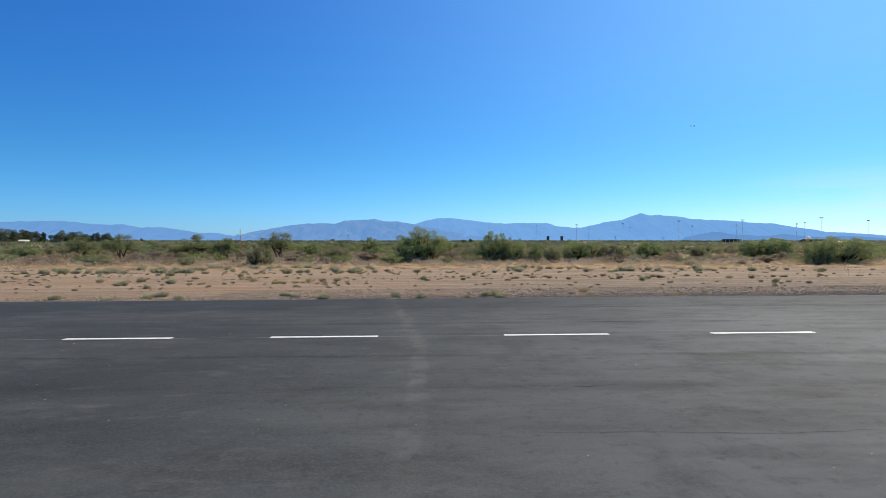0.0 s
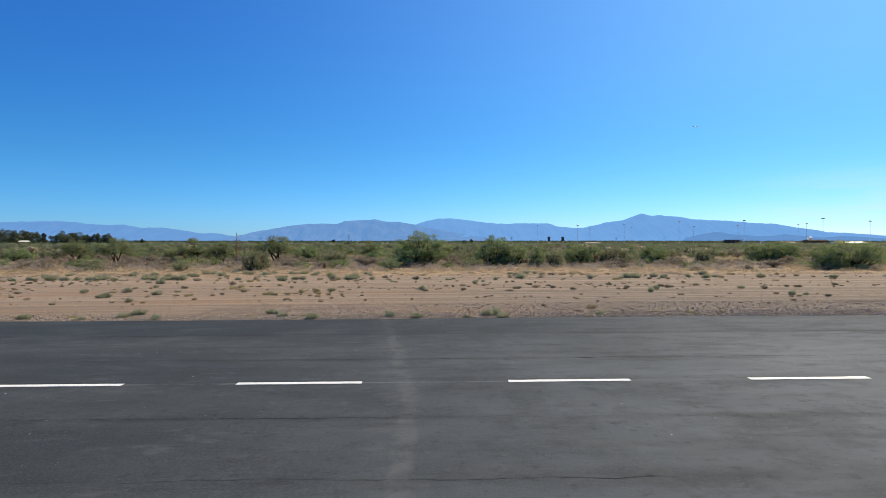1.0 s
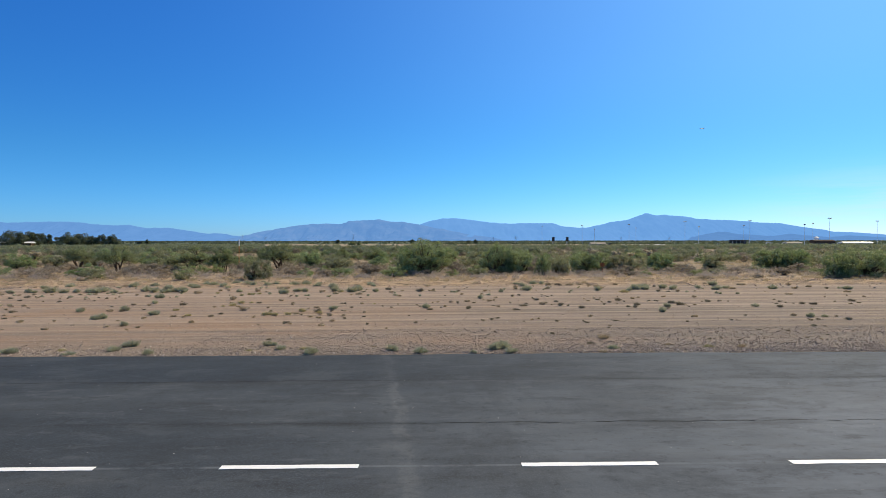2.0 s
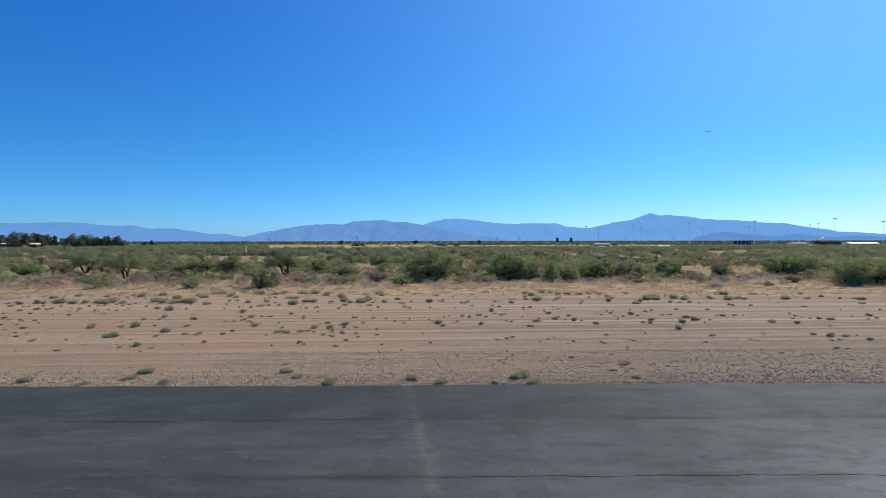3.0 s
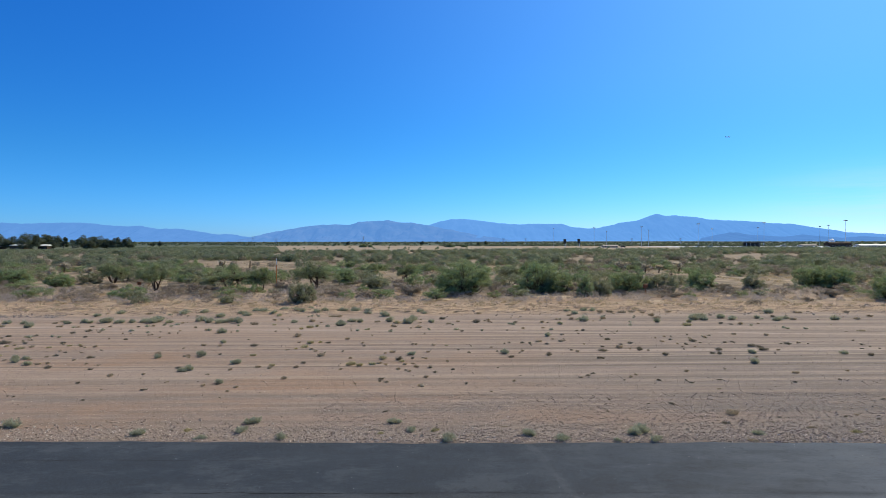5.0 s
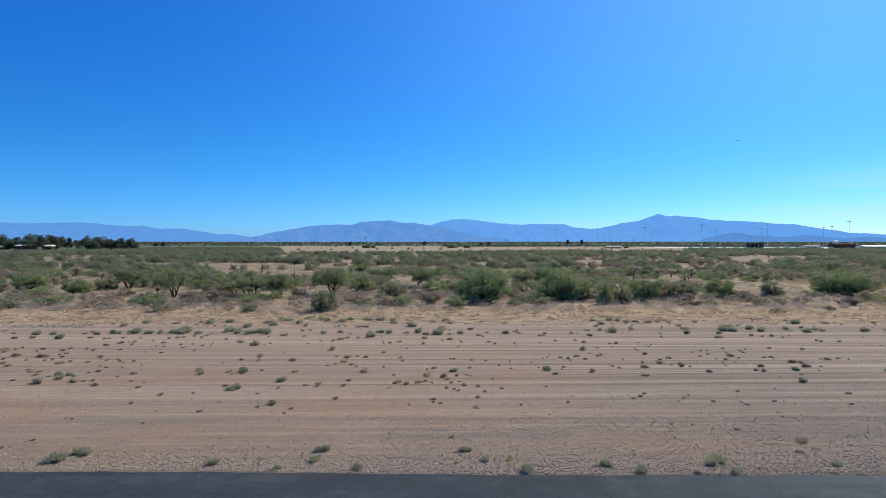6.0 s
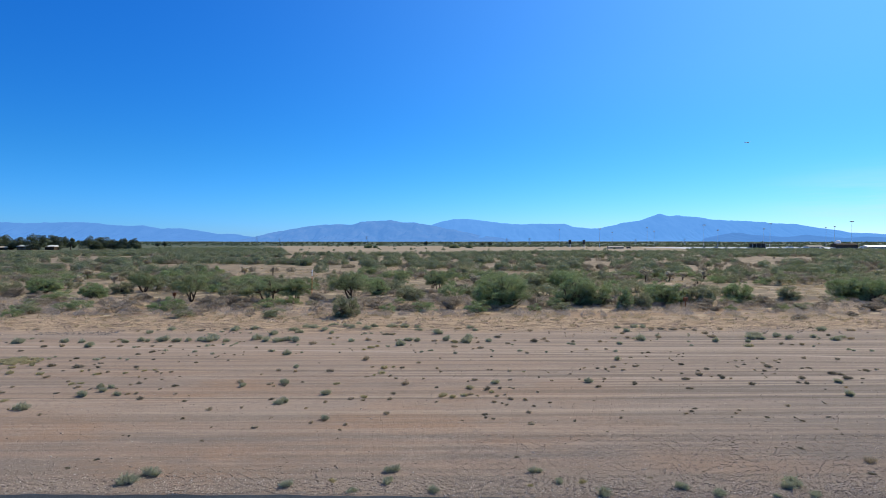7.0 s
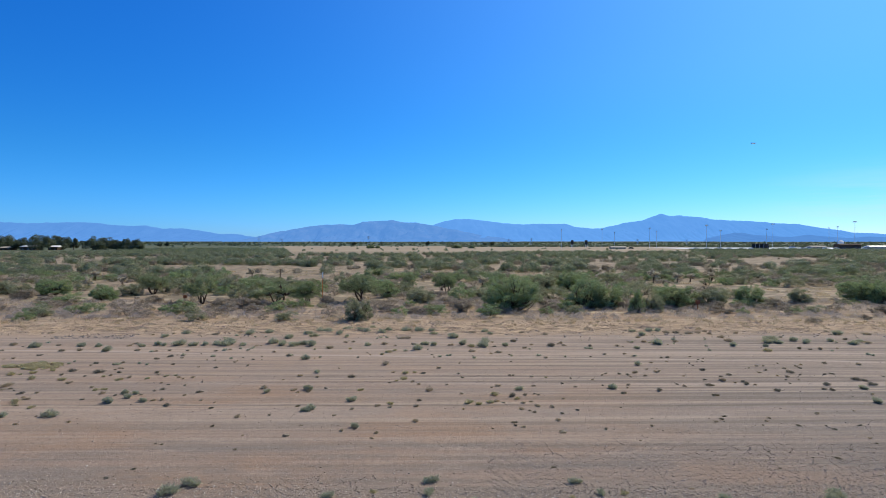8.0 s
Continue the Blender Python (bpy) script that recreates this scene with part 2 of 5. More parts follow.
def asphalt_material():
    k = Mat("asphalt", 0.9, 0.08)
    x = k.axis(0)
    big = k.noise(0.22, 5, 0.6, (0.5, 1.2, 1))
    lanes = k.noise(1.0, 5, 0.65, (0.05, 0.9, 1), shift=(2, 5, 0))
    base = k.mix(k.remap(big, 0.35, 0.68), (0.028, 0.0330, 0.0380), (0.048, 0.0545, 0.061))
    base = k.mix(k.math("MULTIPLY", k.remap(lanes, 0.48, 0.68), 0.55), base, (0.031, 0.032, 0.033))
    # dust and painted-in bluish sheen grow towards +x, in blotches; faint wheel way across
    dust_sheen = k.math("MULTIPLY", k.remap(x, -5, 11), k.remap(k.noise(0.55, 7, 0.7, (0.5, 1.4, 1), shift=(1, 8, 0)), 0.30, 0.78, 0.45, 1.0))
    dust_sheen = k.math("MULTIPLY", dust_sheen, k.remap(k.axis(1), 18, 10, 0.5, 1.0))
    base = k.mix(k.math("MULTIPLY", dust_sheen, 0.9), base, (0.180, 0.200, 0.228))
    y = k.axis(1)
    way = k.math("ADD", k.math("ADD", x, 0.55), k.math("MULTIPLY", k.math("MAXIMUM", k.math("SUBTRACT", y, 10.4), 0.0), 0.12))
    way = k.math("ADD", way, k.math("MULTIPLY", k.math("SUBTRACT", k.noise(0.5, 4, 0.6, shift=(5, 5, 0)), 0.5), 0.7))
    patchy = k.remap(k.noise(2.6, 7, 0.75), 0.34, 0.62, 0.15, 1.0)
    wide = k.remap(k.math("ABSOLUTE", way), 0.50, 0.10)
    narrow = k.remap(k.math("ABSOLUTE", k.math("SUBTRACT", way, 0.12)), 0.16, 0.06)
    fade = k.remap(y, 4.0, 8.0, 0.45, 1.0)
    base = k.mix(k.math("MULTIPLY", k.math("MULTIPLY", wide, fade), k.math("MULTIPLY", patchy, 0.28)), base, (0.088, 0.094, 0.098))
    base = k.mix(k.math("MULTIPLY", k.math("MULTIPLY", narrow, fade), k.math("MULTIPLY", patchy, 0.42)), base, (0.105, 0.110, 0.114))
    # dark tyre scuffs beside it
    base = k.mix(k.math("MULTIPLY", k.math("MULTIPLY", k.remap(x, -1.2, 0.6), k.remap(x, 4.5, 1.5)), k.remap(k.noise(0.7, 6, 0.7, (1.0, 0.5, 1), shift=(7, 2, 0)), 0.48, 0.62, 0.0, 0.32)), base, (0.024, 0.026, 0.028))
    base = k.mix(k.math("MULTIPLY", k.remap(k.noise(1.4, 6, 0.7, (0.35, 1.2, 1), shift=(9, 1, 0)), 0.50, 0.66), 0.34), base, (0.026, 0.027, 0.028))
    base = k.mix(k.math("MULTIPLY", k.remap(k.noise(2.2, 6, 0.75, (0.5, 1.2, 1), shift=(3, 6, 0)), 0.54, 0.68), 0.45), base, (0.082, 0.086, 0.092))
    # the outer lane is darker, more so towards -x
    base = k.mix(k.math("MULTIPLY", k.remap(k.math("ADD", k.axis(1), k.math("MULTIPLY", x, 0.024)), 16.05, 16.15), k.remap(x, -4, 9, 0.5, 0.12)), base, (0.020, 0.0255, 0.032))
    # grime along the paving joints, and swirls of tyre scuff
    along = k.math("ADD", k.axis(1), k.math("MULTIPLY", x, 0.024))
    along = k.math("ADD", along, k.math("MULTIPLY", k.math("SUBTRACT", k.noise(0.9, 4, 0.6), 0.5), 0.30))
    for joint, wide, amount in ((16.1, 0.20, 0.5), (12.92, 0.24, 0.55), (9.28, 0.16, 0.5), (7.58, 0.42, 0.5), (6.2, 0.30, 0.3)):
        off = k.math("ABSOLUTE", k.math("SUBTRACT", along, joint))
        near = k.math("MULTIPLY", k.remap(off, wide, 0.0), k.remap(k.noise(0.45, 6, 0.7, (0.5, 1.5, 1), shift=(joint, 0, 0)), 0.36, 0.60))
        base = k.mix(k.math("MULTIPLY", near, amount), base, (0.019, 0.021, 0.022))
    seam = k.remap(k.math("ABSOLUTE", k.math("SUBTRACT", k.math("ADD", k.axis(1), k.math("MULTIPLY", x, 0.016)), 10.95)), 0.05, 0.01)
    base = k.mix(k.math("MULTIPLY", seam, k.remap(k.noise(1.2, 5, 0.7), 0.38, 0.60, 0.0, 0.5)), base, (0.13, 0.14, 0.15))
    swirl = k.noise(0.8, 8, 0.75, (0.6, 1.0, 1), shift=(12, 4, 0))
    base = k.mix(k.math("MULTIPLY", k.remap(swirl, 0.50, 0.62), 0.34), base, (0.024, 0.026, 0.027))
    base = k.mix(k.math("MULTIPLY", k.remap(swirl, 0.50, 0.36), 0.28), base, (0.078, 0.084, 0.088))
    grain = k.noise(38.0, 4, 0.8)
    base = k.mix(k.math("MULTIPLY", k.remap(grain, 0.46, 0.66), 0.32), base, (0.088, 0.100, 0.118))
    base = k.mix(k.math("MULTIPLY", k.remap(k.noise(5.5, 6, 0.75), 0.54, 0.68), 0.38), base, (0.022, 0.023, 0.024))
    base = k.mix(k.remap(k.noise(13.0, 2, 0.5, shift=(2, 2, 5)), 0.765, 0.785), base, (0.26, 0.25, 0.235))
    k.color(k.mix(1.0, base, (1.27, 1.32, 1.41), "MULTIPLY"))
    k.put(k.b.inputs["Roughness"], k.remap(big, 0.3, 0.7, 0.80, 0.92))
    k.bump(k.math("ADD", grain, k.math("MULTIPLY", k.noise(9.0, 4, 0.6), 1.2)), 0.22, 0.012)
    return k.done()


LACE = {}


def leaf_material(name, dark, lite, dry, amount=0.15, trans=0.3, patch=0.25, tint=(0.24, 0.28, 0.10), lace=False):
    """Thin leaves; lace is the same foliage where it is too fine to tell single leaves apart, with the gaps between them."""
    k = Mat(name, 0.7, 0.25)
    geo = k.n("ShaderNodeNewGeometry")
    rnd = geo.outputs["Random Per Island"]
    obj = k.n("ShaderNodeObjectInfo").outputs["Random"]
    c = k.mix(k.remap(rnd, 0.0, 1.0, 0.15, 0.85), dark, lite)
    c = k.mix(k.remap(k.math("FRACT", k.math("MULTIPLY", rnd, 7.31)), 1.0 - amount - 0.02, 1.0 - amount + 0.02), c, dry)
    c = k.mix(k.math("MULTIPLY", k.remap(k.noise(patch, 3), 0.42, 0.66), 0.55), c, tuple(0.5 * a + 0.5 * b for a, b in zip(dark, dry)))
    c = k.mix(k.math("MULTIPLY", k.remap(obj, 0.3, 1.0), 0.35), c, tuple(0.6 * a + 0.4 * b for a, b in zip(lite, dry)))
    k.color(c)
    tr = k.n("ShaderNodeBsdfTranslucent")
    k.put(tr.inputs["Color"], k.mix(0.5, c, tint))
    mx = k.n("ShaderNodeMixShader")
    mx.inputs[0].default_value = trans
    k.t.links.new(k.b.outputs[0], mx.inputs[1])
    k.t.links.new(tr.outputs[0], mx.inputs[2])
    last = mx.outputs[0]
    if lace:
        gap = k.n("ShaderNodeMixShader")
        k.put(gap.inputs[0], k.remap(k.noise(8.0, 4, 0.75), 0.49, 0.57))
        k.t.links.new(k.n("ShaderNodeBsdfTransparent").outputs[0], gap.inputs[1])
        k.t.links.new(last, gap.inputs[2])
        last = gap.outputs[0]
    else:
        LACE[name] = leaf_material("fine_" + name, dark, lite, dry, amount, trans, patch, tint, True)
    k.t.links.new(last, k.t.nodes["Material Output"].inputs["Surface"])
    return k.done()


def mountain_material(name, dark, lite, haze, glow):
    """Far slopes through miles of air, haze painted in as blue tone and glow."""
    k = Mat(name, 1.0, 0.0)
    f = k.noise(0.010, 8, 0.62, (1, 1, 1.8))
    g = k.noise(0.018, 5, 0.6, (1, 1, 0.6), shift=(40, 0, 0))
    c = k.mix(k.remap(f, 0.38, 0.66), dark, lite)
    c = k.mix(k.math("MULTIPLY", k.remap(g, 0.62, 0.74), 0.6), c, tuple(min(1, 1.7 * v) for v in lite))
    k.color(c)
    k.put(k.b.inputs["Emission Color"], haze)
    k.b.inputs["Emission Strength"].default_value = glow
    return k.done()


M_GROUND = ground_material()
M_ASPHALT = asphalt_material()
M_CRACK = plain("asphalt_joint", (0.020, 0.021, 0.022), 0.9, 0.1)
M_PAINT = plain("white_road_paint", (0.86, 0.86, 0.85), 0.42, 0.5, vary=0.05, scale=14.0)
M_BARK = plain("dark_bark", (0.075, 0.055, 0.042), 0.95, 0.1, vary=0.4, scale=9.0)
M_TWIG = plain("grey_twigs", (0.19, 0.155, 0.12), 0.95, 0.1, vary=0.35, scale=6.0)
M_LEAF = leaf_material("green_leaves", (0.150, 0.245, 0.110), (0.300, 0.400, 0.195), (0.380, 0.340, 0.210), 0.10, 0.45)
M_MESQ = leaf_material("mesquite_leaves", (0.125, 0.185, 0.090), (0.238, 0.302, 0.155), (0.310, 0.265, 0.175), 0.14, 0.42)
M_OLIVE = leaf_material("olive_leaves", (0.180, 0.210, 0.128), (0.310, 0.330, 0.212), (0.370, 0.320, 0.225), 0.25, 0.42)
M_DEAD = leaf_material("dead_brush_twigs", (0.32, 0.28, 0.26), (0.50, 0.455, 0.42), (0.44, 0.36, 0.28), 0.3, 0.45, 0.25, (0.42, 0.37, 0.34))
M_DRY = leaf_material("dry_leaves", (0.205, 0.175, 0.140), (0.36, 0.31, 0.25), (0.44, 0.37, 0.275), 0.3, 0.35, 0.25, (0.33, 0.27, 0.19))
M_WEED = leaf_material("weed_leaves", (0.27, 0.30, 0.21), (0.43, 0.45, 0.33), (0.46, 0.41, 0.29), 0.18, 0.45, 0.6, (0.40, 0.41, 0.27))
M_WEED_DARK = leaf_material("dark_weed_leaves", (0.14, 0.13, 0.10), (0.25, 0.235, 0.18), (0.28, 0.225, 0.165), 0.2, 0.4, 0.6, (0.24, 0.21, 0.145))
M_WEED_BROWN = leaf_material("brown_weed_leaves", (0.28, 0.235, 0.17), (0.45, 0.385, 0.285), (0.48, 0.39, 0.28), 0.25, 0.45, 0.6, (0.44, 0.35, 0.23))
M_WEED_DRY = leaf_material("yellow_weed_leaves", (0.33, 0.30, 0.16), (0.50, 0.46, 0.26), (0.48, 0.39, 0.25), 0.3, 0.42, 0.6, (0.46, 0.42, 0.22))
M_STRAW = leaf_material("straw", (0.40, 0.31, 0.19), (0.60, 0.49, 0.33), (0.46, 0.38, 0.28), 0.3, 0.4, 0.3, (0.54, 0.44, 0.28))
M_FARSCRUB = leaf_material("far_scrub_leaves", (0.120, 0.160, 0.105), (0.210, 0.250, 0.165), (0.270, 0.265, 0.195), 0.18, 0.42, 0.22)
M_BROWNSCRUB = leaf_material("brown_scrub_leaves", (0.160, 0.140, 0.105), (0.270, 0.235, 0.180), (0.34, 0.295, 0.215), 0.25, 0.42, 0.22, (0.27, 0.225, 0.155))
# leaf colour of the far trees, lifted and cooled to carry distance haze
M_HORIZON = leaf_material("hazed_far_leaves", (0.06, 0.10, 0.08), (0.10, 0.145, 0.11), (0.12, 0.13, 0.10), 0.1, 0.3, 0.02)
M_OAK = leaf_material("dark_tree_leaves", (0.045, 0.068, 0.052), (0.095, 0.125, 0.090), (0.115, 0.115, 0.085), 0.1, 0.3, 0.2)
M_WHITE = plain("white_metal", (0.72, 0.73, 0.74), 0.5, 0.4, vary=0.06)
# galvanised grey made paler and bluer, with distance haze put into the colour
M_POLE = plain("hazed_galvanised_pole", (0.50, 0.55, 0.62), 0.55, 0.4, 0.15)
M_DARKMETAL = plain("dark_metal", (0.035, 0.037, 0.042), 0.6, 0.3)
M_WALL = plain("stucco", (0.42, 0.37, 0.31), 0.9, 0.1, vary=0.1)
M_GLASS = plain("dark_glass", (0.03, 0.035, 0.045), 0.12, 0.6, vary=0.1)
M_RUST = plain("rusty_steel", (0.24, 0.085, 0.04), 0.85, 0.2, vary=0.4, scale=8.0)
M_ORANGE = plain("orange_post_paint", (0.50, 0.17, 0.06), 0.8, 0.2, vary=0.3)
M_CHOLLA = leaf_material("cholla_spines", (0.52, 0.46, 0.34), (0.74, 0.67, 0.52), (0.30, 0.26, 0.17), 0.15, 0.5, 2.0, (0.75, 0.66, 0.46))
M_CLOD = plain("dirt_clod", (0.52, 0.39, 0.28), 0.95, 0.1, vary=0.3, scale=1.2)
M_RUBBLE = plain("grey_rubble", (0.19, 0.175, 0.165), 0.9, 0.1, vary=0.5, scale=4.0)
M_LOT = plain("pale_concrete", (0.60, 0.63, 0.68), 0.85, 0.2, vary=0.15, scale=0.08)
M_RUBBER = plain("tyre_rubber", (0.02, 0.02, 0.02), 0.9, 0.1)


def stone_material():
    k = Mat("gravel_stone", 0.9, 0.15)
    rnd = k.n("ShaderNodeNewGeometry").outputs["Random Per Island"]
    c = k.mix(rnd, (0.19, 0.15, 0.12), (0.45, 0.37, 0.30))
    c = k.mix(k.remap(k.math("FRACT", k.math("MULTIPLY", rnd, 9.7)), 0.92, 0.95), c, (0.56, 0.49, 0.42))
    k.color(c)
    k.bump(k.noise(30.0, 3), 0.4, 0.01)
    return k.done()


M_STONE = stone_material()


# ---- mesh helpers ----
def link_mesh(name, verts, faces, material, parent=None, label="", smooth=False):
    me = bpy.data.meshes.new(name)
    me.from_pydata([tuple(v) for v in verts], [], faces)
    me.materials.append(material)
    if smooth:
        me.polygons.foreach_set("use_smooth", [True] * len(me.polygons))
    me.update()
    ob = new(name, me)
    if parent is not None:
        ob.parent = parent
    return tagged(ob, label) if label else ob


def quads_mesh(name, corners, material, parent=None, label="", inner=None):
    """A mesh of loose quads from an array (n, 4, 3); inner quads take the fine foliage."""
    leaves = len(corners)
    if inner is not None:
        corners = np.concatenate([corners, inner])
    n = len(corners)
    me = bpy.data.meshes.new(name)
    me.vertices.add(4 * n)
    me.loops.add(4 * n)
    me.polygons.add(n)
    me.vertices.foreach_set("co", np.asarray(corners, dtype=np.float32).ravel())
    me.loops.foreach_set("vertex_index", np.arange(4 * n, dtype=np.int32))
    me.polygons.foreach_set("loop_start", np.arange(0, 4 * n, 4, dtype=np.int32))
    me.materials.append(material)
    if inner is not None:
        me.materials.append(LACE[material.name])
        me.polygons.foreach_set("material_index", (np.arange(n) >= leaves).astype(np.int32))
    me.update(calc_edges=True)
    ob = new(name, me)
    if parent is not None:
        ob.parent = parent
    return tagged(ob, label) if label else ob


def part(name, bm, material, parent, label=""):
    me = bpy.data.meshes.new(name)
    bm.to_mesh(me)
    bm.free()
    me.materials.append(material)
    ob = new(name, me)
    ob.parent = parent
    return tagged(ob, label) if label else ob


def leaf_quads(rng, points, length, width, upright=0.0, along=None):
    """Small leaf sprays at the points, turned at random; upright lifts their long axis."""
    n = len(points)
    a = rng.normal(size=(n, 3))
    a[:, 2] += upright
    if along is not None:
        a = a * 0.35 + along
    a /= np.linalg.norm(a, axis=1)[:, None]
    b = np.cross(a, rng.normal(size=(n, 3)))
    b /= np.linalg.norm(b, axis=1)[:, None] + 1e-9
    s = rng.uniform(0.6, 1.35, n)[:, None]
    a, b = a * length * 0.5 * s, b * width * 0.5 * s
    return np.stack([points - a, points + b * 0.9 - a * 0.1, points + a, points - b * 0.9 - a * 0.1], axis=1)


SIDE = np.array([[[u, v, 1.0] for u, v in ((i, j), (i + 1, j), (i + 1, j + 1), (i, j + 1))] for i in (-1, 0) for j in (-1, 0)])
BALL = np.concatenate([SIDE[..., o] * s for o in ((0, 1, 2), (2, 0, 1), (1, 2, 0)) for s in (1, -1)])
BALL = BALL / np.linalg.norm(BALL, axis=-1, keepdims=True)


def core_quads(rng, centres, radii):
    """The dense twiggy insides of leafy clumps: lumpy knots of 24 faces."""
    out = []
    for c, r in zip(centres, radii):
        ph = rng.uniform(0, 6.28, 3)
        lump = 1 + 0.28 * np.sin(BALL[..., 0] * 3.1 + ph[0]) * np.sin(BALL[..., 1] * 2.7 + ph[1]) + 0.15 * np.sin(BALL[..., 2] * 4.3 + ph[2])
        out.append(np.asarray(c) + BALL * lump[..., None] * np.asarray(r))
    return np.concatenate(out)


def tube(verts, faces, path, radii, sides=5):
    """Adds a tapered tube along the path to verts and faces."""
    start = len(verts)
    path = [Vector(p) for p in path]
    for i, p in enumerate(path):
        d = (path[min(i + 1, len(path) - 1)] - path[max(i - 1, 0)]).normalized()
        u = d.orthogonal().normalized()
        v = d.cross(u)
        for k in range(sides):
            t = 2 * math.pi * k / sides
            verts.append(p + (u * math.cos(t) + v * math.sin(t)) * radii[i])
    for i in range(len(path) - 1):
        for k in range(sides):
            k2 = (k + 1) % sides
            a = start + i * sides
            faces.append((a + k, a + k2, a + sides + k2, a + sides + k))
    faces.append(tuple(start + (len(path) - 1) * sides + k for k in range(sides)))
    faces.append(tuple(start + sides - 1 - k for k in range(sides)))


def limb(rng, a, b, bend=0.12, steps=4):
    a, b = np.array(a, float), np.array(b, float)
    off = rng.normal(size=3) * bend * np.linalg.norm(b - a)
    return [a + (b - a) * s + off * math.sin(math.pi * s) for s in np.linspace(0, 1, steps)]


def box(bm, x0, x1, y0, y1, z0, z1):
    v = [bm.verts.new((x, y, z)) for z in (z0, z1) for y in (y0, y1) for x in (x0, x1)]
    for f in ((0, 2, 3, 1), (4, 5, 7, 6), (0, 1, 5, 4), (2, 6, 7, 3), (0, 4, 6, 2), (1, 3, 7, 5)):
        bm.faces.new([v[i] for i in f])


def one_box(x0, x1, y0, y1, z0, z1, bevel=0.0):
    bm = bmesh.new()
    box(bm, x0, x1, y0, y1, z0, z1)
    if bevel:
        bmesh.ops.bevel(bm, geom=bm.edges[:], offset=bevel, segments=1, affect="EDGES")
    return bm


def cone(r0, r1, z0, z1, sides=10, x=0, y=0):
    bm = bmesh.new()
    m = Matrix.Translation((x, y, (z0 + z1) / 2))
    bmesh.ops.create_cone(bm, cap_ends=True, segments=sides, radius1=r0, radius2=r1, depth=z1 - z0, matrix=m)
    return bm


# ---- ground: one sheet to the horizon ----
def build_ground():
    xs = np.concatenate([-np.geomspace(4700, 75, 34), np.arange(-72, 62.1, 0.8), np.geomspace(66, 4700, 34)])
    ys = np.concatenate([-np.geomspace(400, 14, 14), np.arange(-10, 17.0, 2.0), np.arange(17.6, 62, 0.13), np.arange(62, 130, 0.8), np.geomspace(131, 4850, 70)])
    X, Y = np.meshgrid(xs, ys)
    Z = ground_z(Y, X)
    rng = np.random.default_rng(5)
    strip = np.clip((Y - edge_y(X) - 0.4) / 1.2, 0, 1) * np.clip((53.5 - Y) / 1.5, 0, 1)
    wob = 0.25 * np.sin(X * 0.05 + 1) + 0.12 * np.sin(X * 0.17)
    graded = np.zeros_like(Z)
    for k in range(26):
        yc, w, h = rng.uniform(21, 53), rng.uniform(0.12, 0.4), rng.uniform(-0.03, 0.05)
        fade = 0.5 + 0.5 * np.sin(X * rng.uniform(0.02, 0.08) + rng.uniform(0, 6))
        graded += h * fade * np.exp(-((Y + wob - yc) / w) ** 2)
    Z = Z + graded * strip
    # rough pushed-up dirt at the far side of the strip, soft hummocks in the brush
    near = (Y > 18) & (Y < 135) & (np.abs(X) < 130)
    for j, i in zip(*np.nonzero(near)):
        x, y = X[j, i], Y[j, i]
        b = max(0.0, 1 - abs(y - 56.0 - 0.6 * math.sin(x * 0.11)) / 4.4)
        if b > 0:
            Z[j, i] += b * (0.10 + 0.22 * noise.noise((x * 0.4, y * 0.9, 3)) + 0.22 * noise.noise((x * 0.6, y * 2.4, 9)) + 0.12 * noise.noise((x * 1.4, y * 4.0, 13)))
        elif y > 57:
            Z[j, i] += 0.16 * noise.noise((x * 0.15, y * 0.15, 5))
    under = np.clip((edge_y(X) + 0.05 - Y) / 0.3, 0, 1)
    Z = Z - 0.12 * under + 0.003 * rng.normal(size=Z.shape) * strip
    ny, nx = X.shape
    me = bpy.data.meshes.new("ground")
    idx = np.arange(nx * ny).reshape(ny, nx)
    f = np.stack([idx[:-1, :-1], idx[:-1, 1:], idx[1:, 1:], idx[1:, :-1]], axis=-1).reshape(-1, 4)
    me.vertices.add(nx * ny)
    me.loops.add(f.size)
    me.polygons.add(len(f))
    me.vertices.foreach_set("co", np.stack([X, Y, Z], -1).astype(np.float32).ravel())
    me.loops.foreach_set("vertex_index", f.astype(np.int32).ravel())
    me.polygons.foreach_set("loop_start", np.arange(0, f.size, 4, dtype=np.int32))
    me.polygons.foreach_set("use_smooth", [True] * len(f))
    me.materials.append(M_GROUND)
    me.update(calc_edges=True)
    return tagged(new("ground", me), "dry tan desert soil with graded gravel strip", "ground", kind="structure")


ground = build_ground()


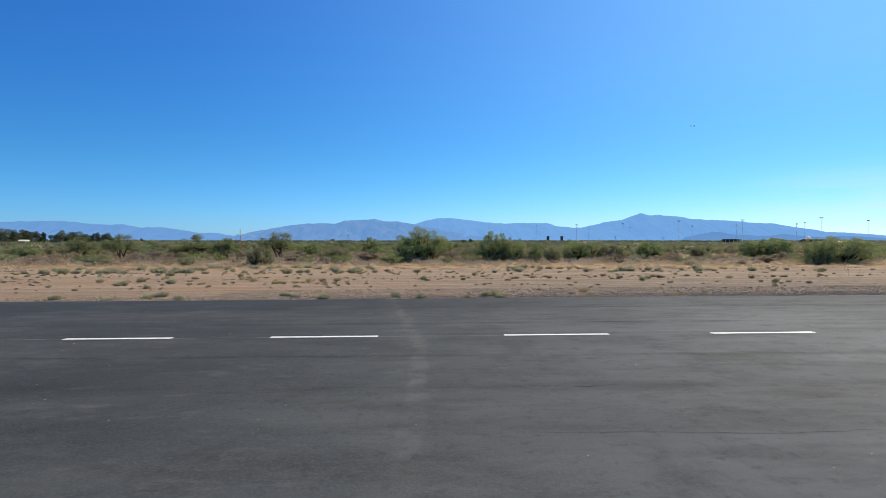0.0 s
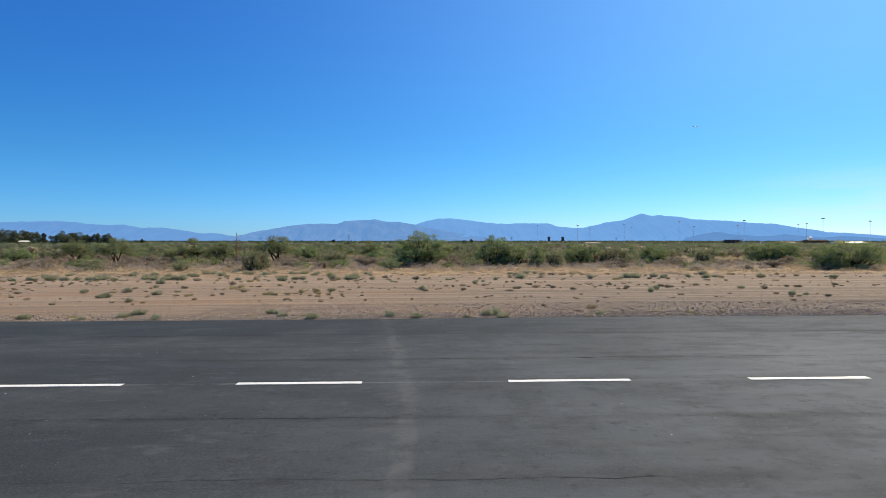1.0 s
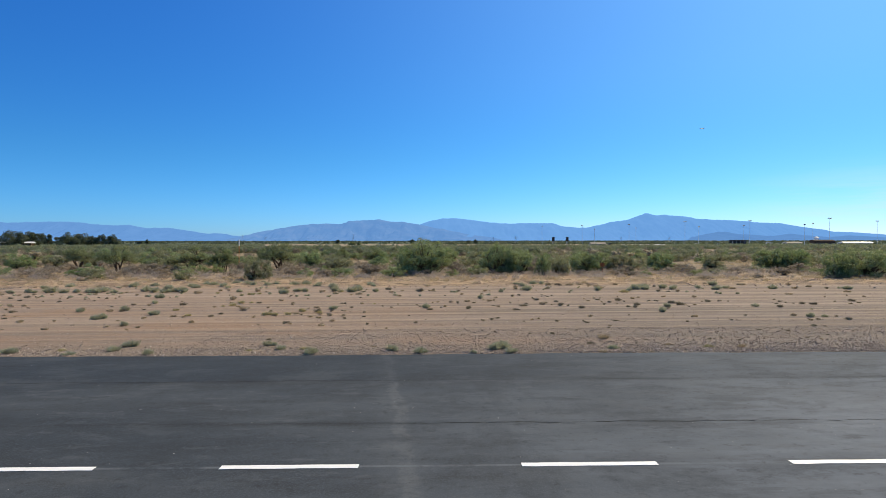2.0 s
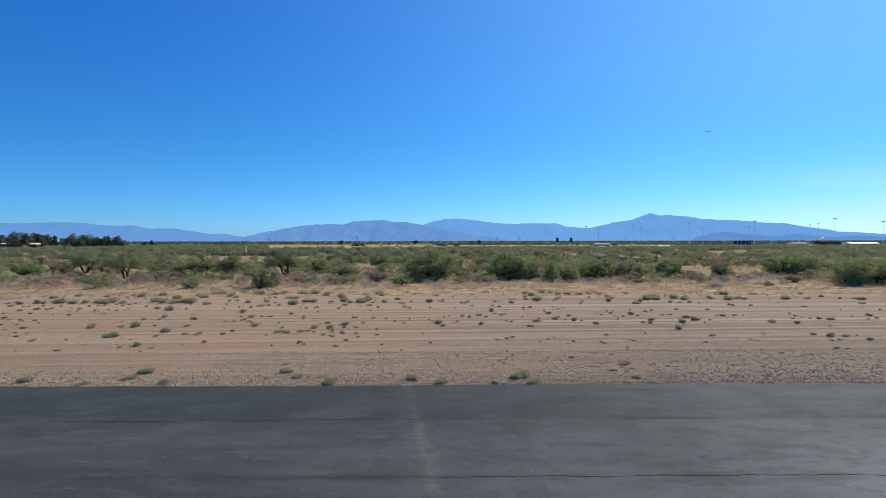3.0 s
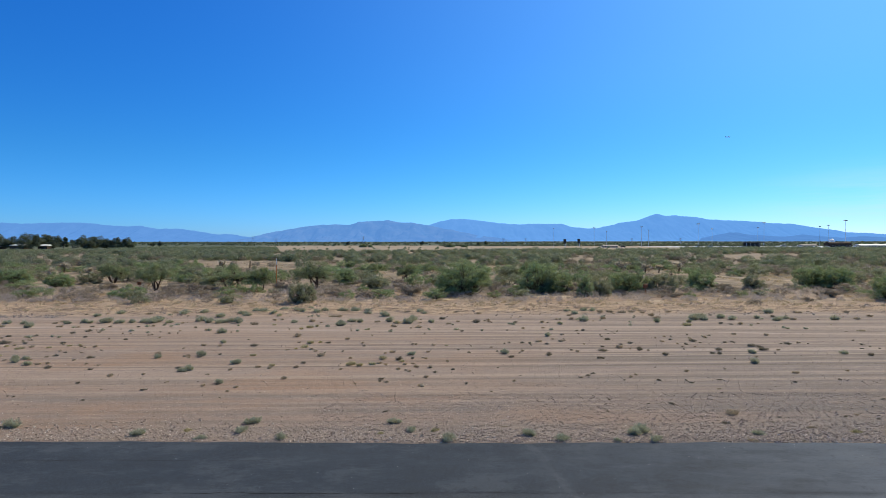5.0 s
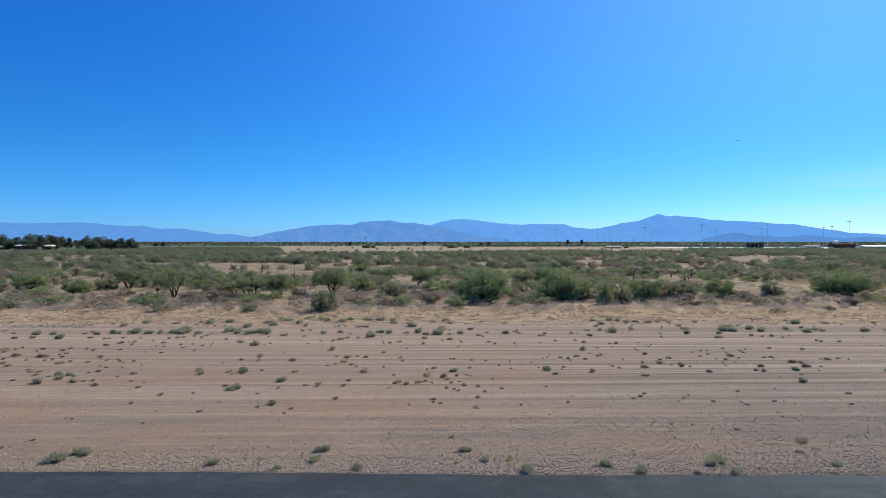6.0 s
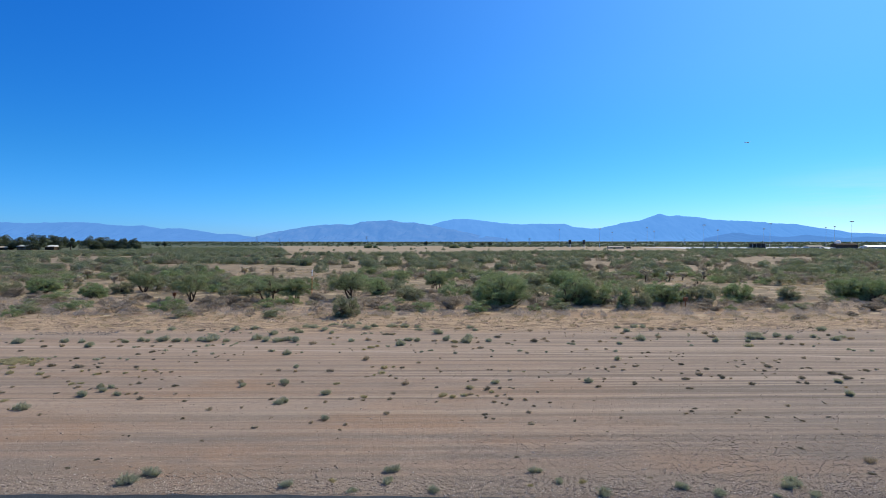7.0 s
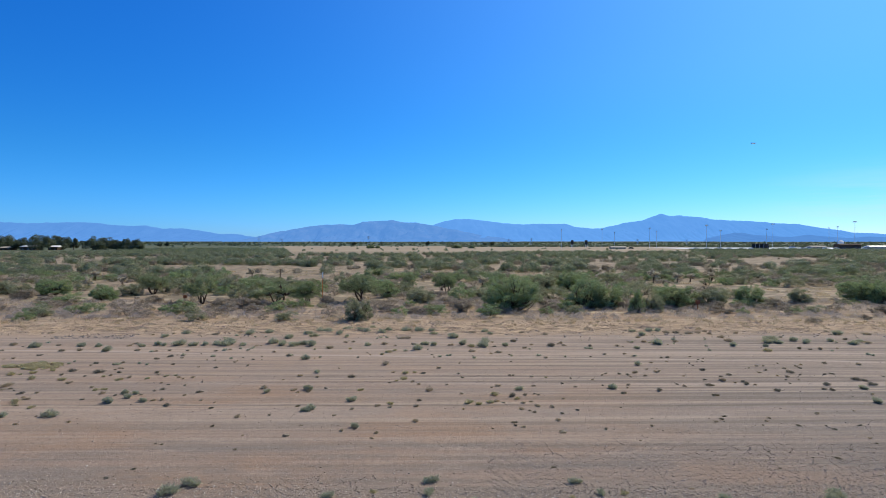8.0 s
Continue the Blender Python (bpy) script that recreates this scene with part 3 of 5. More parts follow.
def build_runway():
    xs = np.concatenate([-np.geomspace(300, 42, 12), np.arange(-40, 40.1, 0.25), np.geomspace(42, 300, 12)])
    v, f = [], []
    rows = (-16.0, 0.0, 9.0, 11.2, 12.0, 13.3, 16.25, 17.6)
    for x in xs:
        e = float(edge_y(x))
        v += [(x, y, float(ground_z(y, x))) for y in rows]
        v += [(x, e, float(ground_z(e, x)) + 0.0), (x, e + 0.05, float(ground_z(e, x)) - 0.03), (x, e + 0.06, float(ground_z(e, x)) - 0.16)]
    c = len(rows) + 3
    for i in range(len(xs) - 1):
        for k in range(c - 1):
            a = i * c + k
            f.append((a, a + c, a + c + 1, a + 1))
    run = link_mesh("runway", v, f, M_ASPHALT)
    tagged(run, "dark grey asphalt runway with faint dusty stains", "runway", kind="structure")
    rng = np.random.default_rng(8)
    # lengthwise paving joints, cracked open
    for yc, x0, x1, w in ((16.1, -30, 30, 0.028), (12.92, -30, 30, 0.028), (9.28, -26, 26, 0.012), (7.55, -20, 2, 0.009), (6.0, -1, 20, 0.010), (18.1, -25, -2, 0.015)):
        v, f, walkx, off = [], [], x0, 0.0
        while walkx < x1:
            off = off * 0.80 + rng.normal() * 0.012
            y = yc - 0.024 * walkx + off
            ww = w * rng.uniform(0.1, 0.8) * (0.35 + 0.65 * max(0.0, math.sin(walkx * 0.31 + yc) + 0.6))
            z = float(ground_z(y, walkx)) + 0.004
            v += [(walkx, y - ww / 2, z), (walkx, y + ww / 2, z)]
            walkx += 0.11
        for i in range(len(v) // 2 - 1):
            f.append((2 * i, 2 * i + 2, 2 * i + 3, 2 * i + 1))
        link_mesh("joint", v, f, M_CRACK, run, "dark cracked paving joint")
    return run


runway = build_runway()


def dash(x0, x1):
    """One painted bar of the centre line with slightly ragged ends."""
    rng = np.random.default_rng(int(abs(x0) * 100))
    n = 10
    v, f = [], []
    for i in range(n + 1):
        x = x0 + (x1 - x0) * i / n
        y = 10.95 - 0.016 * x
        j0, j1 = rng.uniform(-0.006, 0.006, 2)
        for yy, zz in ((y - 0.062 + j0, 0.003), (y - 0.060 + j0, 0.0055), (y + 0.060 + j1, 0.0055), (y + 0.062 + j1, 0.003)):
            v.append((x, yy, float(ground_z(yy, x)) + zz))
    for i in range(n):
        for k in range(3):
            a = 4 * i + k
            f.append((a, a + 4, a + 5, a + 1))
    ob = link_mesh("centre_line_dash", v, f, M_PAINT)
    tagged(ob, "white painted centre line dash on dark asphalt", "road marking", "centre line dashes")


for x0, x1 in ((-17.6, -15.7), (-13.9, -12.1), (-10.3, -8.45), (-6.56, -4.71), (-3.03, -1.18), (1.0, 2.82), (4.61, 6.41), (8.1, 9.85), (11.6, 13.3), (15.1, 16.8)):
    dash(x0, x1)


# ---- mountains ----
def ridge(name, label, depth, knots, material, seed, rough):
    """A far mountain range: a skyline through a few summits, with spurs and gullies running down towards the plain."""
    kx, kz = [k[0] for k in knots], [k[1] for k in knots]
    step = 8
    xs = np.arange(kx[0], kx[-1] + step, step)
    crest = np.interp(xs, kx, kz)
    ker = np.array([1, 2, 3, 2, 1]) / 9.0
    crest = np.convolve(np.pad(crest, 2, mode="edge"), ker, "valid")
    crest = crest + np.array([4.0 * noise.fractal((x * 0.014, 0.0, seed), 0.8, 2.2, 5) for x in xs]) * np.clip((crest - 15) / 60, 0.1, 1)
    rows = 26
    v, f = [], []
    base = float(ground_z(depth)) - 6
    for j in range(rows):
        s = j / (rows - 1)
        for x, c in zip(xs, crest):
            y = depth - 620 * (1 - s)
            spur = noise.fractal((x * 0.006, y * 0.002, seed), 0.8, 2.1, 6)
            fine = noise.fractal((x * 0.03, y * 0.012, seed + 5), 0.9, 2.1, 4)
            h = (c - base) * (s ** 1.25)
            z = base + h + rough * spur * (c - base) * s * (1 - s) * 2.4 + 3.0 * fine * (0.35 + (1 - s)) * min(1, h / 12)
            v.append((x, y + 60 * spur * (1 - s), z))
    n = len(xs)
    for j in range(rows - 1):
        for i in range(n - 1):
            a = j * n + i
            f.append((a, a + 1, a + n + 1, a + n))
    back = len(v)
    for i in range(n):
        v.append((xs[i], depth + 120, base))
    for i in range(n - 1):
        a = (rows - 1) * n + i
        f.append((a, a + 1, back + i + 1, back + i))
    ob = link_mesh(name, v, f, material, smooth=True)
    return tagged(ob, label, "mountains", kind="structure")


M_MTN_FAR = mountain_material("haze_blue_far_mountain", (0.018, 0.035, 0.065), (0.026, 0.045, 0.08), (0.115, 0.32, 0.74), 1.07)
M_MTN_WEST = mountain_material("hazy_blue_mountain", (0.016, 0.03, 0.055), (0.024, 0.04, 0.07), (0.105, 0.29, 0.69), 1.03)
M_MTN_MID = mountain_material("haze_brown_mountain", (0.016, 0.028, 0.05), (0.045, 0.052, 0.065), (0.105, 0.28, 0.66), 1.0)
M_MTN_HILL = mountain_material("haze_blue_foothill", (0.016, 0.03, 0.055), (0.022, 0.04, 0.07), (0.10, 0.275, 0.66), 0.93)

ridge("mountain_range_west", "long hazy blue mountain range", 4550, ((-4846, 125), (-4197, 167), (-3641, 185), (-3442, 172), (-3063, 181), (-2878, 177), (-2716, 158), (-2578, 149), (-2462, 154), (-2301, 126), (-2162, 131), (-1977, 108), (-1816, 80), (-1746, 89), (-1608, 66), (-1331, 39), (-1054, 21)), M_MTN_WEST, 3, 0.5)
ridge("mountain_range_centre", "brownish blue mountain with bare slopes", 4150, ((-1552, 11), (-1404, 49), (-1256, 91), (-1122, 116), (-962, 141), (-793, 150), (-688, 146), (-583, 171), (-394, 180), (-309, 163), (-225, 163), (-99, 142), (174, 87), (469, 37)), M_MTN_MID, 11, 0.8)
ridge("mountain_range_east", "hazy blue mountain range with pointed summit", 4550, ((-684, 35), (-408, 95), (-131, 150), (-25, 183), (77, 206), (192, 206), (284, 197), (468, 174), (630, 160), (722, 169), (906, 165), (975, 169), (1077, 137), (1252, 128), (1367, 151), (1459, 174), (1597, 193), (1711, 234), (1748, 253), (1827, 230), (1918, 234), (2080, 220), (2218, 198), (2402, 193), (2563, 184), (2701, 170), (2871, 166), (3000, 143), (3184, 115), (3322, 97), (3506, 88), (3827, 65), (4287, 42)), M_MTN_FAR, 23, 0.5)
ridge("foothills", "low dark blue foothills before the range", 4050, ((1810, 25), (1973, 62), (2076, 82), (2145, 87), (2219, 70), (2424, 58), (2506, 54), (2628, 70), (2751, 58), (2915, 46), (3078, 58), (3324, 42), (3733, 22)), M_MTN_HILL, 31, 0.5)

# ---- plants ----
def dome_points(rng, n, clumps, flat=1.0):
    """Points on and in a heap of leafy clumps: rows of (x, y, z, radius)."""
    w = np.array([c[3] ** 2 for c in clumps])
    pick = rng.choice(len(clumps), n, p=w / w.sum())
    c = np.array(clumps)[pick]
    d = rng.normal(size=(n, 3))
    d /= np.linalg.norm(d, axis=1)[:, None]
    r = c[:, 3] * (0.62 + 0.55 * rng.random(n))
    p = c[:, :3] + d * r[:, None] * np.array([1, 1, flat])
    return p[p[:, 2] > 0.01]


def bush_clumps(rng, count, low=0.12, top=1.0, spread=0.5, r=(0.10, 0.19), lift=0.55):
    out = []
    for _ in range(count):
        a, q = rng.uniform(0, 2 * math.pi), math.sqrt(rng.random()) * (spread - 0.10)
        roof = top * (1 - 0.62 * (q / spread) ** 2.6) * rng.uniform(0.78, 0.96)
        rr = rng.uniform(*r)
        z = low + (max(roof - rr, low) - low) * rng.random() ** lift
        out.append((q * math.cos(a), q * math.sin(a), z, rr))
    return out


def make_plant(name, label, category, rng, kind, leaves, leaf_mat):
    """A shrub or small tree of unit width and height: stems and a leafy crown under one Empty."""
    top = tagged(new(name), label, category)
    v, f = [], []
    if kind == "tree":
        clumps = bush_clumps(rng, 46 if leaves > 2000 else 28, 0.30, 1.0, 0.53, (0.06, 0.12), 0.75)
        forks = []
        for k in range(4):
            a = rng.uniform(0, 2 * math.pi)
            tip = (0.16 * math.cos(a), 0.16 * math.sin(a), rng.uniform(0.26, 0.4))
            tube(v, f, limb(rng, (0.02 * math.cos(a), 0.02 * math.sin(a), -0.03), tip, 0.12), (0.024, 0.020, 0.016, 0.012), 6)
            forks.append(tip)
        for c in clumps:
            fk = min(forks, key=lambda p: (p[0] - c[0]) ** 2 + (p[1] - c[1]) ** 2)
            tube(v, f, limb(rng, fk, c[:3], 0.1), (0.010, 0.008, 0.006, 0.003), 4)
        size, upright, flat = (0.024 if leaves > 2000 else 0.050, 0.011 if leaves > 2000 else 0.028), 0.0, 0.85
    elif kind == "bush":
        clumps = bush_clumps(rng, 96 if leaves > 2000 else 26, 0.05, 1.10, 0.54, (0.055, 0.12) if leaves > 2000 else (0.10, 0.18), 0.95)
        for c in clumps if leaves > 2000 else clumps[:9]:
            tube(v, f, limb(rng, (c[0] * 0.12, c[1] * 0.12, -0.03), c[:3], 0.1), (0.013, 0.010, 0.007, 0.003), 4)
        size, upright, flat = (0.022 if leaves > 2000 else 0.050, 0.011 if leaves > 2000 else 0.028), 0.4, 0.95
    else:
        clumps = bush_clumps(rng, 16, 0.10, 0.95, 0.5, (0.08, 0.15))
        for _ in range(60 if leaves > 2000 else 12):
            a, q = rng.uniform(0, 2 * math.pi), rng.uniform(0.1, 0.5)
            tip = (q * math.cos(a), q * math.sin(a), rng.uniform(0.5, 1.0) * (1 - q * 0.6))
            tube(v, f, limb(rng, (0.1 * tip[0], 0.1 * tip[1], -0.03), tip, 0.08), (0.008, 0.006, 0.004, 0.002), 3)
        size, upright, flat = (0.045, 0.018), 0.8, 1.0
    link_mesh("trunk", v, f, M_TWIG if kind == "dry" else M_BARK, top)
    p = dome_points(rng, leaves, clumps, flat)
    leafy = leaf_quads(rng, p, size[0], size[1], upright)
    quads_mesh("crown", leafy, leaf_mat, top, inner=core_quads(rng, [c[:3] for c in clumps], [(c[3] * (0.65 if kind == "tree" else 0.82),) * 3 for c in clumps]))
    return top


KINDS = {
    "tree": ("mesquite_tree", "small open mesquite tree with dark forked trunk", "tree", M_MESQ),
    "green": ("desert_bush", "dense green desert bush on dry soil", "bush", M_LEAF),
    "olive": ("desert_shrub", "olive green rounded desert shrub", "shrub", M_OLIVE),
    "dry": ("dry_shrub", "brown grey half-dry desert shrub", "shrub", M_DRY),
}
STOCK, USED = {}, {}
for key, (pname, plabel, pcat, pmat) in KINDS.items():
    form = {"tree": "tree", "green": "bush", "olive": "bush", "dry": "dry"}[key]
    for size, leaves in (("near", 9500 if key != "dry" else 4200), ("far", 520 if key != "dry" else 260)):
        for n in range(4 if size == "near" else 3):
            rng = np.random.default_rng(100 + 17 * n + len(key) * 7 + (size == "far") * 3)
            STOCK[key, size, n] = (pname, plabel, pcat, rng, form, leaves, pmat)


def plant(key, size, n, x, y, w, h, turn):
    """Puts one plant down; the first of each sort is built, the rest are copies of it."""
    m = Matrix.LocRotScale((x, y, float(ground_z(y, x)) - 0.03), Euler((0, 0, turn)), None)
    src = USED.get((key, size, n))
    if src is None:
        src = USED[key, size, n] = make_plant(*STOCK[key, size, n])
        tagged(src, group={"tree": "mesquite trees", "green": "green bushes", "olive": "olive shrubs", "dry": "dry shrubs"}[key])
        ob = src
        ob.matrix_basis = m
    else:
        ob = copy_thing(src, m)
    ob.scale = (w, w * 0.95, h)
    return ob


CHOLLAS = ((-82.0, 119.6, 2.5, 1.9), (-71.9, 101.5, 3.0, 1.5), (-111.7, 136.7, 3.4, 1.6), (-70.0, 108.6, 1.9, 1.2), (-51.3, 69.2, 1.1, 0.6), (-50.7, 123.0, 2.4, 2.2), (-3.0, 100.2, 2.0, 2.0), (31.0, 112.2, 2.7, 2.4), (36.2, 113.3, 1.7, 1.9), (40.2, 116.8, 1.5, 1.5), (42.7, 113.4, 1.7, 2.2), (51.2, 109.9, 2.3, 1.3))
# shrubs along the edge of the brush: x, y, width, height
ROW_TREES = ((-41.1, 76.6, 5.0, 3.8), (-54.3, 89.8, 4.9, 3.5), (-30.6, 75.4, 6.8, 3.4), (-27.0, 75.9, 3.9, 3.0), (-20.6, 78.6, 6.4, 4.1), (-9.1, 91.6, 3.6, 3.2), (-10.0, 93.3, 3.0, 3.2), (-15.3, 96.9, 3.2, 2.7))
ROW_GREEN = ((29.5, 75.1, 3.6, 3.0), (48.0, 76.9, 4.2, 3.5), (-1.2, 70.3, 6.6, 4.7), (8.0, 73.0, 5.4, 3.9), (10.6, 72.2, 3.8, 3.3), (1.8, 88.7, 4.7, 3.4), (11.0, 95.5, 4.0, 3.6), (-3.3, 73.6, 3.2, 2.9), (19.8, 74.2, 5.3, 3.1), (47.1, 80.6, 5.1, 3.3), (-55.9, 80.0, 3.6, 2.4), (-17.5, 85.0, 3.3, 2.5), (-69.6, 89.8, 5.1, 2.6), (48.2, 65.1, 6.8, 3.7), (44.5, 63.7, 4.0, 3.3), (12.6, 68.0, 2.0, 2.7))
ROW_OLIVE = ((-18.4, 62.0, 3.0, 2.4), (23.4, 73.0, 3.8, 2.6), (14.9, 68.9, 2.3, 2.1), (-43.9, 93.1, 3.9, 2.5), (-53.8, 96.8, 3.9, 2.4), (7.5, 97.5, 4.0, 2.5), (-12.6, 77.9, 4.1, 1.9), (-77.0, 89.3, 3.7, 2.1), (-56.1, 86.9, 3.4, 2.0), (52.2, 84.5, 5.2, 3.3), (-75.8, 97.2, 3.8, 2.3), (37.6, 78.0, 3.2, 1.9))
ROW_DRY = ((-68.3, 81.8, 3.7, 1.9), (-36.6, 71.7, 2.5, 1.6), (-57.6, 84.0, 3.2, 1.5), (-34.0, 71.1, 3.8, 1.8), (-32.1, 71.1, 2.5, 1.6), (-24.5, 75.4, 2.1, 1.6), (-15.8, 67.9, 2.8, 1.1), (-12.1, 68.2, 3.8, 1.0), (-5.5, 89.7, 2.8, 1.6), (-7.6, 68.8, 2.9, 1.7), (12.2, 70.9, 2.2, 1.5), (31.0, 72.2, 2.8, 1.5), (22.7, 68.3, 2.8, 1.0), (27.9, 60.4, 1.7, 0.6), (34.6, 62.6, 1.4, 0.6), (33.6, 95.3, 3.0, 1.1), (2.7, 69.8, 2.5, 1.6), (40.6, 67.3, 2.5, 1.2), (-62.7, 79.0, 3.2, 1.2), (-47.4, 76.8, 2.5, 1.4))
placed = []
prng = np.random.default_rng(21)
for key, rows in (("tree", ROW_TREES), ("green", ROW_GREEN), ("olive", ROW_OLIVE), ("dry", ROW_DRY)):
    for i, (x, y, w, h) in enumerate(rows):
        plant(key, "near", i % 4, x, y, w * 1.06, h * {"green": 1.05, "olive": 1.12, "tree": 1.15, "dry": 1.08}[key], prng.uniform(0, 6.28))
        placed.append((x, y, w))

# chollas stand on open ground, with clear soil before them
for x, y, w, h in CHOLLAS:
    placed += [(x * (1 - d / y) - 9.0 * d / y, y - d, 2.0) for d in (0, 4, 8, 12)]

# low half-dry shrubs between and before them
for _ in range(260):
    x = prng.uniform(-74, 54)
    y, w = (61.5 if x < 0 else 65.5) + 13 * prng.random() ** 0.8, prng.uniform(1.2, 3.2)
    if any((x - a) ** 2 + (y - b) ** 2 < (0.27 * (w + c)) ** 2 for a, b, c in placed):
        continue
    plant(str(prng.choice(["dry", "olive", "dry", "dry", "green"])), "far", int(prng.integers(3)), x, y, w, w * prng.uniform(0.4, 0.6), prng.uniform(0, 6.28))
    placed.append((x, y, w))

# the brush behind them, thinning into bare patches
CLEARINGS = ((38, 96, 17, 9), (-60, 157, 24, 9), (-14, 103, 6, 10), (-70, 108, 9, 5), (-84, 104, 9, 5), (-140, 200, 10, 9), (12, 131, 8, 13), (74, 165, 13, 9), (82, 134, 9, 6), (-34, 118, 10, 8))


def bare(x, y):
    clearing = any(((x - a) / p) ** 2 + ((y - b) / q) ** 2 < 1 for a, b, p, q in CLEARINGS)
    return clearing or noise.noise((x * 0.035 + 7, y * 0.06, 2.0)) > 0.27


tries = 0
count = 0
while count < 500 and tries < 9000:
    tries += 1
    y = 68 + 62 * math.sqrt(prng.random())
    x = prng.uniform(-12 - 0.92 * y, 0.88 * y + 2)
    w = prng.uniform(2.0, 5.2)
    if bare(x, y) or any((x - a) ** 2 + (y - b) ** 2 < (0.31 * (w + c)) ** 2 for a, b, c in placed):
        continue
    key = prng.choice(["tree", "green", "olive", "dry"], p=[0.07, 0.20, 0.29, 0.44])
    h = w * prng.uniform(0.42, 0.66) * (0.75 if key == "dry" else 1.0)
    if y < 76:
        w, h = w * 0.7, h * 0.6
    plant(str(key), "far", int(prng.integers(3)), x, y, w, min(h, 2.9), prng.uniform(0, 6.28))
    placed.append((x, y, w))
    count += 1


def far_scrub(name, label, material, y0, y1, n, leaves, size, hmin, hmax, seed, keep_field=True, left=-0.95):
    """Countless far shrubs as one sheet of leafy heaps."""
    rng = np.random.default_rng(seed)
    pts, cores = [], []
    made = 0
    while made < n:
        y = math.sqrt(rng.uniform(y0 * y0, y1 * y1))
        x = rng.uniform(left * y - 25, 0.92 * y + 15)
        if keep_field and ((y > 440 and x < -0.60 * y) or (y > 600 and x > 0.31 * y)):
            continue
        if noise.noise((x * 0.02 + 7, y * 0.045, 2.0)) > (0.04 if y < 340 else 0.14) or (y < 210 and bare(x, y)):
            continue
        if keep_field and y > 400 + 60 * math.sin(x * 0.011) and -0.30 * y < x < 0.42 * y and rng.random() > 0.02:
            continue
        made += 1
        h = rng.uniform(hmin, hmax)
        w = h * rng.uniform(1.0, 1.7)
        d = rng.normal(size=(leaves, 3))
        d /= np.linalg.norm(d, axis=1)[:, None]
        d *= rng.uniform(0.75, 1.05, (leaves, 1))
        d[:, 2] = np.abs(d[:, 2]) * 2 - 1
        pts.append(np.stack([x + d[:, 0] * w * 0.6, y + d[:, 1] * w * 0.6, float(ground_z(y, x)) + 0.5 * h + d[:, 2] * h * 0.5], -1))
        cores.append((x, y, float(ground_z(y, x)) + 0.36 * h, w * 0.42, h * 0.43))
        if leaves > 14:
            for _ in range(2 if leaves > 50 else 1):
                a = rng.uniform(0, 6.28)
                cores.append((x + 0.4 * w * math.cos(a), y + 0.4 * w * math.sin(a), float(ground_z(y, x)) + h * rng.uniform(0.22, 0.5), w * 0.24, h * 0.30))
    p = np.concatenate(pts)
    leafy = leaf_quads(rng, p, size, size * 0.6)
    inner = core_quads(rng, [q[:3] for q in cores], [(q[3] * 1.15, q[3] * 1.15, q[4] * 1.1) for q in cores])
    ob = quads_mesh(name, leafy, material, inner=inner)
    return tagged(ob, label, "scrub", kind="stuff")


far_scrub("brush", "wide desert brush of rounded green shrubs", M_FARSCRUB, 126, 205, 300, 120, 0.32, 1.8, 3.3, 31)
far_scrub("brush", "wide desert brush of rounded green shrubs", M_FARSCRUB, 200, 340, 620, 80, 0.46, 1.9, 3.4, 35)
far_scrub("dry_brush", "brown half-dry shrubs among green brush", M_BROWNSCRUB, 126, 205, 520, 52, 0.28, 0.9, 2.1, 34)
far_scrub("dry_brush", "brown half-dry shrubs among green brush", M_BROWNSCRUB, 200, 420, 900, 44, 0.44, 0.9, 2.1, 36)
far_scrub("distant_brush", "distant green desert brush", M_FARSCRUB, 320, 700, 3600, 34, 0.75, 1.2, 2.6, 32)
far_scrub("far_bushes", "dark bushes dotted along the far side of the field", M_HORIZON, 960, 1220, 1300, 14, 1.6, 1.8, 4.4, 37, False, 0.02)
far_scrub("far_bushes", "dark bushes dotted along the far side of the field", M_HORIZON, 1000, 1240, 160, 14, 1.6, 1.6, 4.0, 38, False)
far_scrub("horizon_trees", "dark line of trees on the far plain", M_HORIZON, 1250, 2600, 2600, 12, 3.0, 2.5, 6.0, 33, False)


# ---- weeds on the gravel strip ----
def make_weed(rng, blades, mat, name, label, heart):
    """A low tuft of unit width: fine blades fanned out from a few crowns over a dense foot."""
    n = int(rng.integers(4, 7))
    ca, cq = rng.uniform(0, 2 * math.pi, n), 0.24 * np.sqrt(rng.random(n))
    crown = np.stack([cq * np.cos(ca), 0.8 * cq * np.sin(ca)], -1)
    high = rng.uniform(0.6, 1.05, n) * (1 - 1.2 * cq)
    pick = rng.integers(0, n, blades)
    a, lean = rng.uniform(0, 2 * math.pi, blades), np.radians(72) * rng.random(blades) ** 0.7
    way = np.stack([np.cos(a) * np.sin(lean), np.sin(a) * np.sin(lean), np.cos(lean)], -1)
    reach = rng.uniform(0.05, 0.30, blades) * high[pick] * (1 + 0.25 * np.sin(lean))
    foot = np.stack([crown[pick, 0], crown[pick, 1], np.full(blades, 0.02)], -1) + rng.normal(size=(blades, 3)) * np.array([0.035, 0.035, 0.004])
    p = foot + way * reach[:, None]
    p[:, 2] = np.maximum(p[:, 2], 0.02)
    inner = core_quads(rng, [(x, y, 0.05) for x, y in crown], [(0.11 * h, 0.10 * h, heart * h) for h in high])
    ob = quads_mesh(name, leaf_quads(rng, p, 0.17, 0.020, 0.0, way), mat, inner=inner)
    return tagged(ob, label, "weed")


